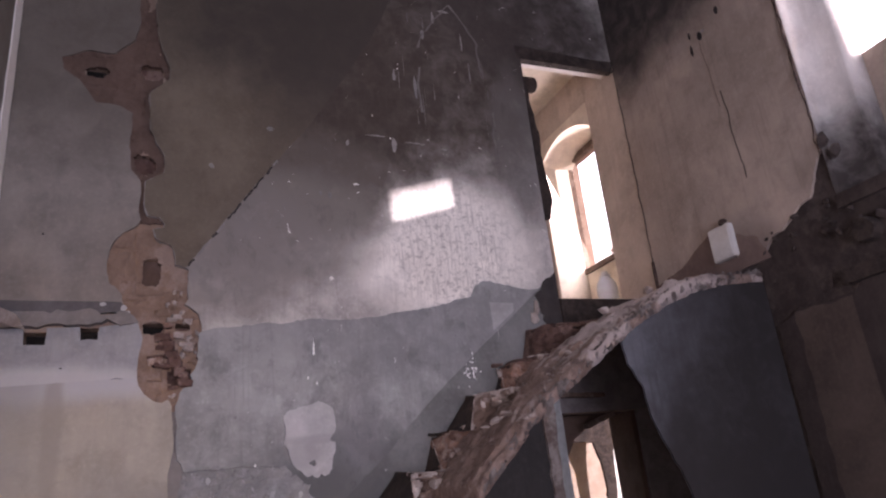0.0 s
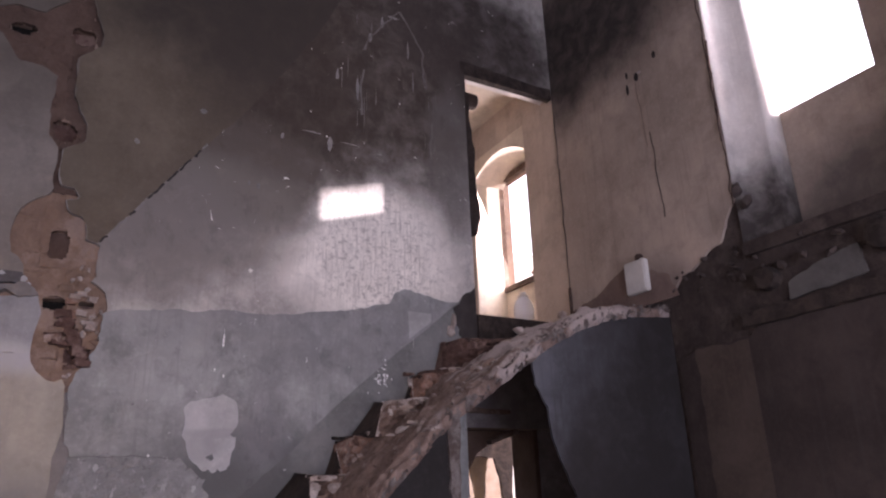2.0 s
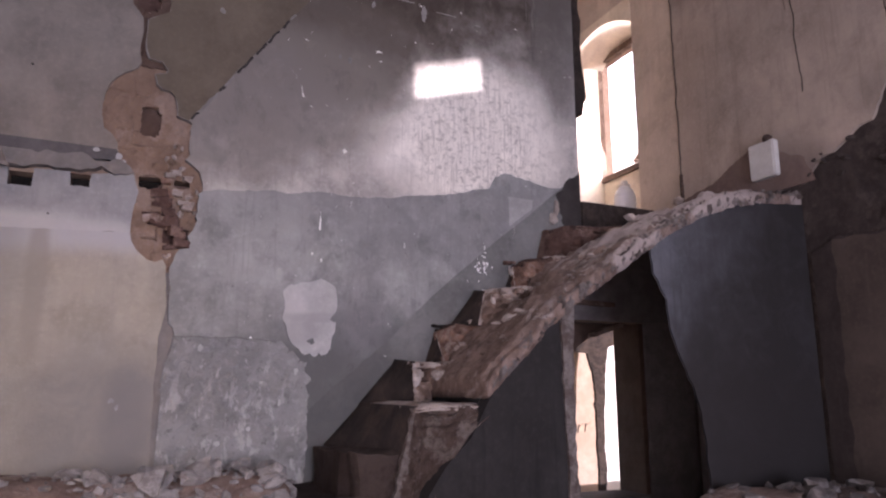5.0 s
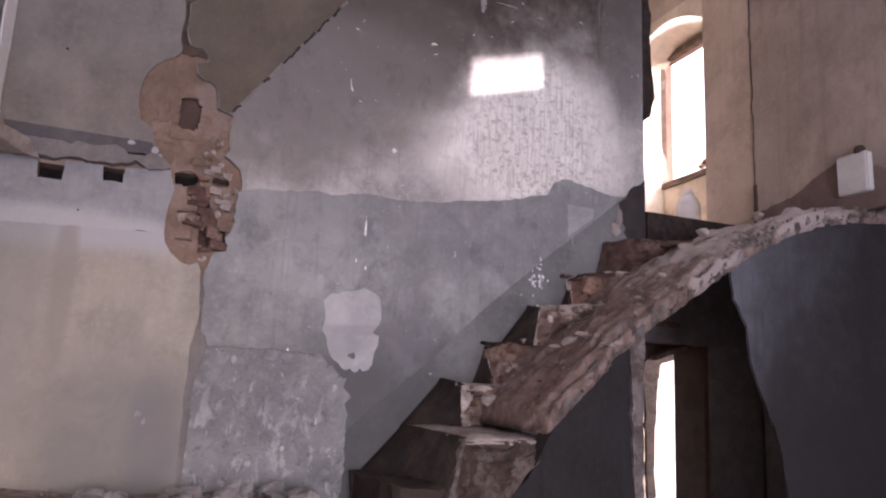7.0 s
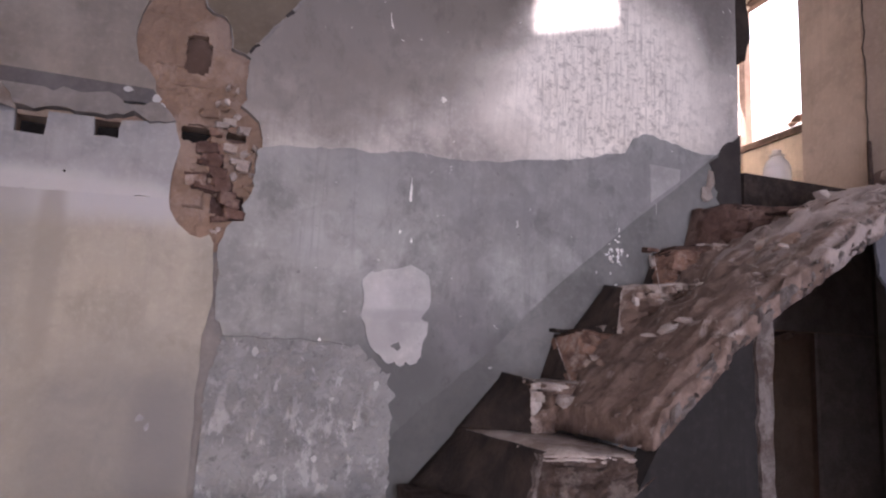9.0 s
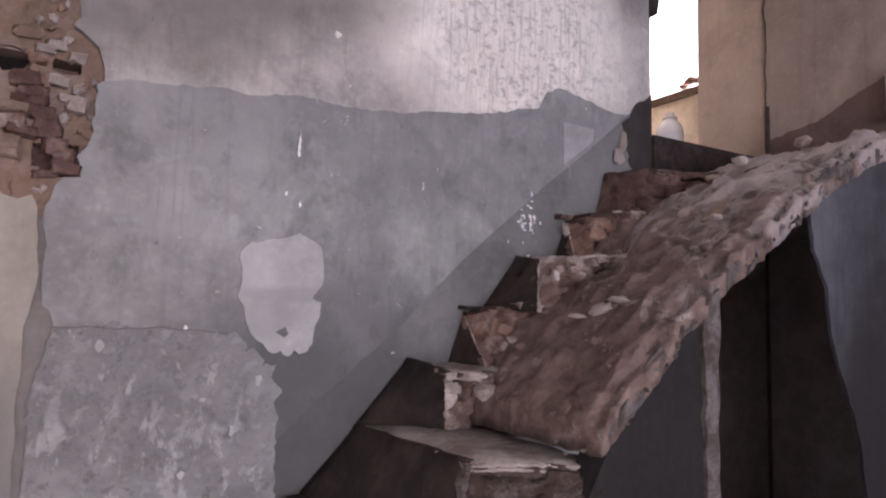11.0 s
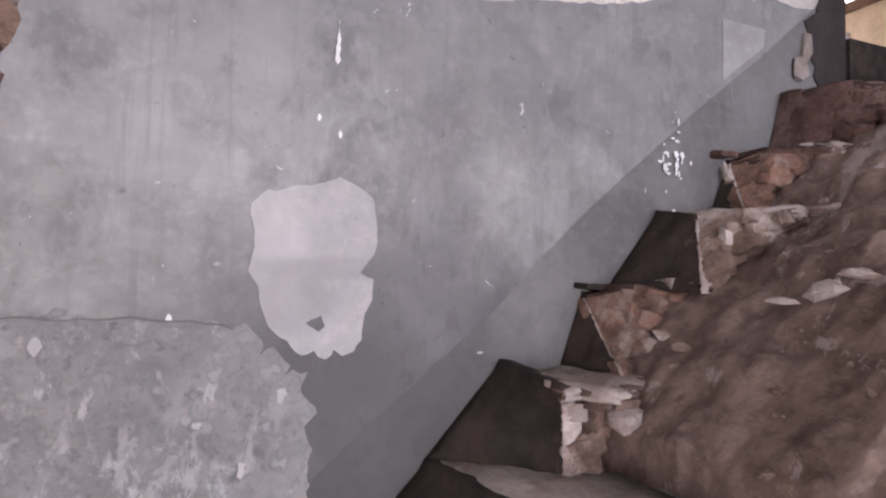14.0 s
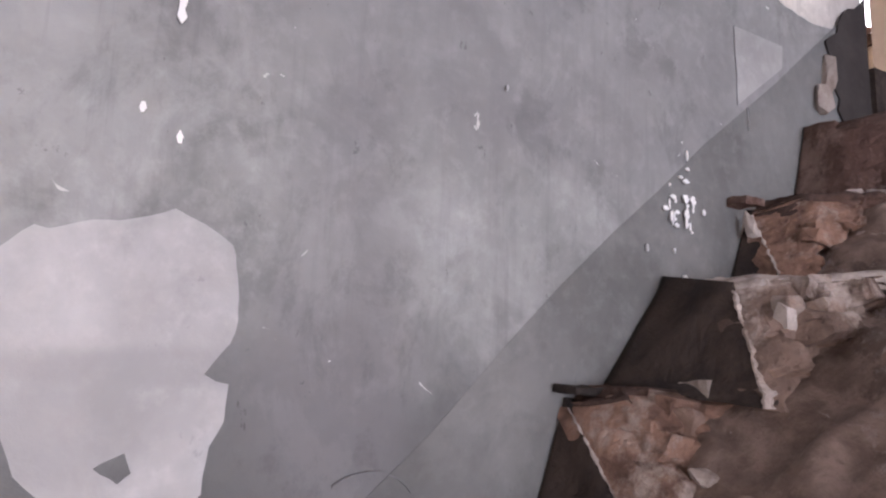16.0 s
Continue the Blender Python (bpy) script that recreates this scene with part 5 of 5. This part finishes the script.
# backs added in the upper sockets, their shade put into the colour
for q in SOCKETS[6:]:
    part("recess_back", shaken(box_bm(q[0] - 0.01, q[1] + 0.01, 7.08, 7.13, q[2] - 0.01, q[3] + 0.01), 0.01, 14), STEP_RED if q[0] > -1.4 else SOCKET_BLACK, north_wall, "dark back added for the socket's shade")
part("recess_back", shaken(box_bm(-1.09, -0.9, 7.085, 7.13, 2.12, 2.36), 0.01), STEP_RED, north_wall, "dark red broken brick in the recess")
rnd = random.Random(62)
for k in range(26):
    # broken brick ends and bedding mortar about the joist sockets
    x, z = rnd.uniform(-1.15, -0.97), rnd.uniform(2.12, 2.56)
    if not in_scar(x + 0.08, z) or any(q[0] - 0.005 < x < q[1] + 0.005 and q[2] - 0.005 < z < q[3] + 0.005 for q in SOCKETS):
        continue
    pale = x > -1.08 + 0.3 * (2.5 - z)
    part("brick", broken_brick(rnd.uniform(0.04, 0.085), rnd.uniform(0.035, 0.06), rnd.uniform(0.02, 0.042), 5000 + k, (x, 7.016, z)), rnd.choice((MORTAR, MORTAR, TREAD)) if pale else rnd.choice((STEP_RED, BRICK_STEP, SCAR_CLAY)), north_wall)
for k in range(9):
    x, z = -1.11 + 0.016 * k + rnd.uniform(-0.012, 0.012), 2.40 - 0.03 * k + rnd.uniform(-0.012, 0.012)
    part("brick", broken_brick(rnd.uniform(0.05, 0.09), 0.06, rnd.uniform(0.03, 0.05), 5100 + k, (x, 7.012, z)), STEP_RED, north_wall)
rnd = random.Random(61)
for k in range(44):
    z = rnd.uniform(2.06, 2.7)
    right = float(np.interp(z, [p[1] for p in scar_right], [p[0] for p in scar_right])) - rnd.uniform(0.0, 0.09)
    if any(k2[0] - 0.02 < right < k2[1] + 0.02 and k2[2] - 0.02 < z < k2[3] + 0.02 for k2 in SOCKETS):
        continue
    part("brick", stone_bm(rnd.uniform(0.012, 0.034), 3000 + k, None, (right, 7.02, z), 1.0), rnd.choice((MORTAR, TREAD, SCAR_CLAY)), north_wall)

# ---- east wall details ----
def ecoat(name, pts, material, label, x=XE - 0.004, amp=0.01, every=0.03, seed=0, thick=0.006):
    return obj(name, sheet(jagged(pts, amp=amp, every=every, seed=seed), east(x), thick), material, None, label, "wall coat", "structure")


ecoat("east_dado", [(6.99, 2.62, 0), (6.99, 2.76), (6.70, 2.80), (6.34, 2.955), (6.15, 2.86), (5.98, 2.78), (5.92, 2.62, 0)], DADO_EAST, "darker reddish dado beside the landing", seed=81)
# crack lines, then dark ribbons drawn along the corner and the window's edge
for k, (pts, m) in enumerate((([(5.94, 3.18), (5.955, 3.45), (5.95, 3.65), (5.965, 3.85)], DARK_COAT), ([(6.0, 3.75), (6.01, 3.9), (6.02, 4.1), (6.03, 4.3)], CREAM_DIRTY), ([(6.985, 2.95), (6.98, 3.4), (6.985, 3.9), (6.98, 4.5)], DARK_COAT), ([(5.405, 3.05), (5.40, 3.5), (5.405, 4.2), (5.40, 4.9)], IRON))):
    ln = jagged(pts, amp=0.01, every=0.04, seed=90 + k, closed=False)
    loop = [(p.x, p.y, 0) for p in ln] + [(p.x + 0.006 + 0.004 * noise.noise((p.y * 20, k, 0)), p.y, 0) for p in reversed(ln)]
    ecoat("wall_crack", loop, m, "dark vertical crack or edge line on the brown plaster", XE - 0.003, seed=91, thick=0.004)
# flat dark patches painted for the shade inside chipped holes
for k, (y, z, w, h) in enumerate(((6.02, 4.34, 0.02, 0.035), (6.12, 4.28, 0.012, 0.045), (6.11, 4.40, 0.01, 0.03), (5.83, 4.42, 0.016, 0.03))):
    pts = [(y + w * math.cos(a), z + h * math.sin(a)) for a in np.arange(0, 6.28, 0.6)]
    ecoat("plaster_hole", pts, DARK_COAT, "dark patch painted as a chipped hole in the plaster", XE - 0.0045, 0.012, 0.02, 95 + k)
stone = stone_bm(0.035, 555, None, (XE - 0.015, 5.975, 4.35))
obj("plaster_knob", stone, MORTAR, None, "small pale lump of plaster on the wall", "plaster lump", "structure")
knob = stone_bm(0.075, 561, stone_bm(0.06, 560, None, (XE + 0.01, 5.37, 3.16), 1.5), (XE + 0.02, 5.33, 3.06), 1.2)
obj("reveal_lump", knob, MASONRY_DARK, None, "dark broken masonry lump at the foot of the window reveal", "masonry lump", "structure")
cu = bpy.data.curves.new("torn_cable", "CURVE")
cu.dimensions, cu.bevel_depth = "3D", 0.006
sp = cu.splines.new("POLY")
run = [(0.0, 5.385, 4.25), (-0.01, 5.395, 4.05), (-0.02, 5.375, 3.98), (-0.015, 5.40, 3.90), (0.0, 5.395, 3.75), (-0.012, 5.40, 3.60), (-0.03, 5.385, 3.54), (-0.01, 5.40, 3.50)]
sp.points.add(len(run) - 1)
for p, (x, y, z) in zip(sp.points, run):
    p.co = (XE + x, y, z, 1)
cu.materials.append(IRON)
tagged(new("torn_cable", cu), "thin torn black cable along the window edge", "cable")
box = thing("junction_box", (XE, 6.24, 2.83), "white plastic junction box on the brown wall", "junction box")
bm = box_bm(-0.055, 0.0, -0.095, 0.095, -0.115, 0.115)
bmesh.ops.bevel(bm, geom=bm.edges[:], offset=0.008, segments=2, affect="EDGES")
box_body = part("body", bm, BOX, box)
part("cap", lathe([(0.0, 0.0), (0.028, 0.002), (0.03, 0.03), (0.02, 0.045), (0.0, 0.046)], 12), IRON, box_body, "dark cable cap").location = (-0.03, -0.04, 0.11)
rod = thing("iron_rod", (XE - 0.03, 6.96, 2.48), "short rusty iron rod standing at the doorway", "rod")
part("shaft", lathe([(0.013, 0), (0.014, 0.2), (0.012, 0.46), (0.009, 0.465)], 8), IRON, rod)
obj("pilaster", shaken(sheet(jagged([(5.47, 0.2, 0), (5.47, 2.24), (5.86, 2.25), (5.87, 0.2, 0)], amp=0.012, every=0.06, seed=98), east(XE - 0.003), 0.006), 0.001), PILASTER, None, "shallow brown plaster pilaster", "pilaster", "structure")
bm = box_bm(XE - 0.045, XE + 0.03, -1.4, 5.46, 2.305, 2.385)
bmesh.ops.subdivide_edges(bm, edges=bm.edges[:], cuts=20, use_grid_fill=True)
obj("charred_beam", shaken(bm, 0.012, 5), WOOD_DARK, None, "long charred timber beam let into the wall", "beam")
for k, (y, z, r) in enumerate(((5.27, 2.55, 0.072), (4.60, 2.60, 0.085), (3.95, 2.60, 0.075))):
    log = thing("beam_end", (XE + 0.04, y, z), "charred round beam end in the wall", "beam end", "beam ends in the wall")
    bm = lathe([(0.0, -0.1), (r, -0.1), (r * 1.04, 0.05), (r * 0.9, 0.085), (0.0, 0.09)], 14)
    bm.transform(Matrix.Rotation(radians(-90), 4, "Y"))
    part("log", shaken(bm, 0.012, 9, k), WOOD_DARK, log)
ecoat("grey_wall_patch", [(5.17, 2.40), (5.16, 2.50), (5.0, 2.555), (4.74, 2.60), (4.72, 2.44), (4.9, 2.42)], PATCH_GREY, "smooth grey cement patch between the beam ends", XE + 0.006, 0.008, 0.04, 99, 0.012)
ledge = bmesh.new()
rnd = random.Random(33)
for k in range(60):
    stone_bm(rnd.uniform(0.02, 0.06), 700 + k, ledge, (XE + rnd.uniform(-0.03, 0.03), rnd.uniform(3.4, 6.0), 2.68 + rnd.uniform(-0.1, 0.12)))
obj("wall_rubble", ledge, MASONRY_DARK, None, "broken stones where the upper floor was torn out", "rubble", "stuff")

# ---- under the stair ----
for k, (x, z, w, tilt) in enumerate(((1.55, 1.97, 0.34, -2), (1.66, 1.80, 0.24, 18))):
    bd = thing("lintel_board", (x, 6.99, z), "weathered board over the lower doorway", "board", "boards over the lower doorway")
    bm = box_bm(-w / 2, w / 2, -0.03, 0.03, -0.015, 0.015)
    bmesh.ops.subdivide_edges(bm, edges=bm.edges[:], cuts=4, use_grid_fill=True)
    part("plank", shaken(bm, 0.006, 12, k), WOOD, bd)
    bd.rotation_euler = (0, radians(-tilt), 0)
obj("door_lower_arch", sheet(jagged([(1.385, 1.25, 0), (1.45, 1.5, 0), (1.58, 1.70, 0), (1.74, 1.80, 0), (1.985, 1.845, 0), (1.985, 1.858, 0), (1.385, 1.858, 0)]), north(7.20), 0.09), SCAR_DARK, None, "dark brown plaster arch of the lower doorway", "door arch", "structure")
obj("door_lower_jamb", shaken(box_bm(1.955, 1.992, 7.03, 7.30, 0.4, 1.855), 0.004), SCAR_DARK, None, "dark brown plaster jamb of the lower doorway", "door jamb", "structure")

obj("door_lower_sill", shaken(box_bm(1.38, 1.99, 7.02, 7.30, 0.2, 0.745), 0.004), BLACK, None, "dark stone sill of the lower doorway", "door sill", "structure")

# ---- loose rubble ----
def chips(name, count, area, size, seed, material, label, lift=0.3, place=None):
    bm, rnd = bmesh.new(), random.Random(seed)
    for k in range(count):
        x, y = rnd.uniform(area[0], area[1]), rnd.uniform(area[2], area[3])
        s = size[0] + (size[1] - size[0]) * rnd.random() ** 2.5
        z = (place or ground_z)(x, y) + s * lift * 0.4
        stone_bm(s, seed * 1000 + k, bm, (x, y, z))
    return obj(name, bm, material, None, label, "rubble", "stuff")


chips("rubble_west", 260, (-1.9, -0.35, 5.3, 6.95), (0.015, 0.06), 3, STONE, "pale broken plaster and stone chips on the ground")
chips("rubble_shards", 210, (-1.4, -0.35, 6.0, 6.9), (0.03, 0.10), 8, STONE, "pale plaster shards heaped at the wall")
chips("rubble_east", 260, (0.6, 2.36, 4.6, 5.98), (0.015, 0.07), 4, STONE_GREY, "grey broken stones along the foot of the stair")
chips("rubble_under", 60, (0.8, 2.3, 6.15, 6.98), (0.02, 0.06), 5, STONE_GREY, "broken stones under the stair")
chips("rubble_floor", 260, (-1.9, 2.3, 2.5, 5.4), (0.01, 0.045), 6, STONE_GREY, "stone chips trodden into the ground")
slab_top = lambda x, y: soffit(x) + 0.088
chips("stair_debris", 220, (0.15, 2.3, 6.06, 6.7), (0.006, 0.03), 7, SLOPE, "crumbs of mortar and brick on the stair slab", place=slab_top)
rnd = random.Random(77)
for k, (x, y, s, m) in enumerate([(-1.05, 6.55, 0.11, STONE), (-0.85, 6.62, 0.13, STONE), (-0.68, 6.4, 0.09, STONE), (-0.55, 6.72, 0.12, STONE), (-1.15, 6.3, 0.08, STONE), (-0.9, 6.25, 0.10, STONE),
                                  (1.45, 5.7, 0.13, STONE_GREY), (1.7, 5.55, 0.10, STONE_GREY), (1.95, 5.75, 0.12, STONE_GREY), (2.2, 5.5, 0.16, STONE_GREY), (2.15, 5.15, 0.12, STONE_GREY), (1.9, 5.2, 0.09, STONE_GREY), (1.2, 5.75, 0.08, STONE_GREY), (2.28, 5.8, 0.10, STONE), (1.55, 5.25, 0.09, STONE_GREY), (1.0, 5.6, 0.09, STONE_GREY)]):
    obj("rubble_stone", stone_bm(s, 900 + k, None, (x, y, ground_z(x, y) + s * 0.25)), m, None, "broken angular stone lying in the rubble", "stone", group="large stones in the rubble")
for k, (x, y, z, s, fl) in enumerate([(0.685, 6.71, 1.89, 0.04, 1.6), (0.20, 6.68, 1.47, 0.045, 1.6), (0.585, 6.82, 1.79, 0.04, 0.4), (1.12, 6.84, 2.21, 0.045, 0.4), (0.93, 6.96, 2.13, 0.03, 2.0), (0.56, 6.35, 1.775, 0.065, 0.5), (0.61, 6.30, 1.81, 0.045, 0.5), (0.53, 6.42, 1.755, 0.04, 0.5), (0.30, 6.62, 1.50, 0.07, 0.8), (0.36, 6.68, 1.53, 0.06, 0.8), (0.40, 6.60, 1.51, 0.05, 0.8), (0.92, 6.58, 1.99, 0.05, 0.6), (1.02, 6.25, 2.12, 0.035, 0.6), (0.72, 6.55, 1.86, 0.045, 0.7), (1.5, 6.5, 2.44, 0.06, 0.5), (1.8, 6.4, 2.54, 0.07, 0.5), (0.85, 6.2, 1.99, 0.03, 0.6), (0.50, 6.72, 1.65, 0.05, 0.7), (0.335, 6.07, 1.405, 0.045, 0.8), (0.30, 6.10, 1.385, 0.035, 0.7), (0.365, 6.10, 1.43, 0.03, 0.8), (0.655, 6.32, 1.815, 0.05, 0.5), (0.69, 6.36, 1.845, 0.04, 0.6), (0.62, 6.37, 1.79, 0.035, 0.5), (0.80, 6.12, 1.925, 0.04, 0.6), (0.84, 6.2, 1.95, 0.03, 0.7), (1.15, 6.30, 2.16, 0.045, 0.5), (1.35, 6.22, 2.28, 0.05, 0.5)]):
    obj("mortar_chunk", stone_bm(s, 1200 + k, None, (x, y, z), fl), TREAD, None, "pale chunk of mortar lying on the stair slab", "mortar chunk", group="mortar chunks on the stair")
for k, (x, y, rz, l, lab, m) in enumerate([(-1.35, 6.3, 12, 0.7, "dark charred plank half buried in the rubble", WOOD_DARK), (-0.38, 6.78, 4, 0.5, "reddish broken board lying at the wall", WOOD), (0.75, 5.55, -6, 0.6, "pale weathered plank in the rubble", WOOD)]):
    bm = box_bm(-l / 2, l / 2, -0.05, 0.05, -0.015, 0.015)
    bmesh.ops.subdivide_edges(bm, edges=bm.edges[:], cuts=6, use_grid_fill=True)
    ob = obj("plank", shaken(bm, 0.008, 10, k), m, None, lab, "plank", group="planks in the rubble")
    ob.matrix_world = pose(x, y, ground_z(x, y) + 0.03, 4, -3, rz)
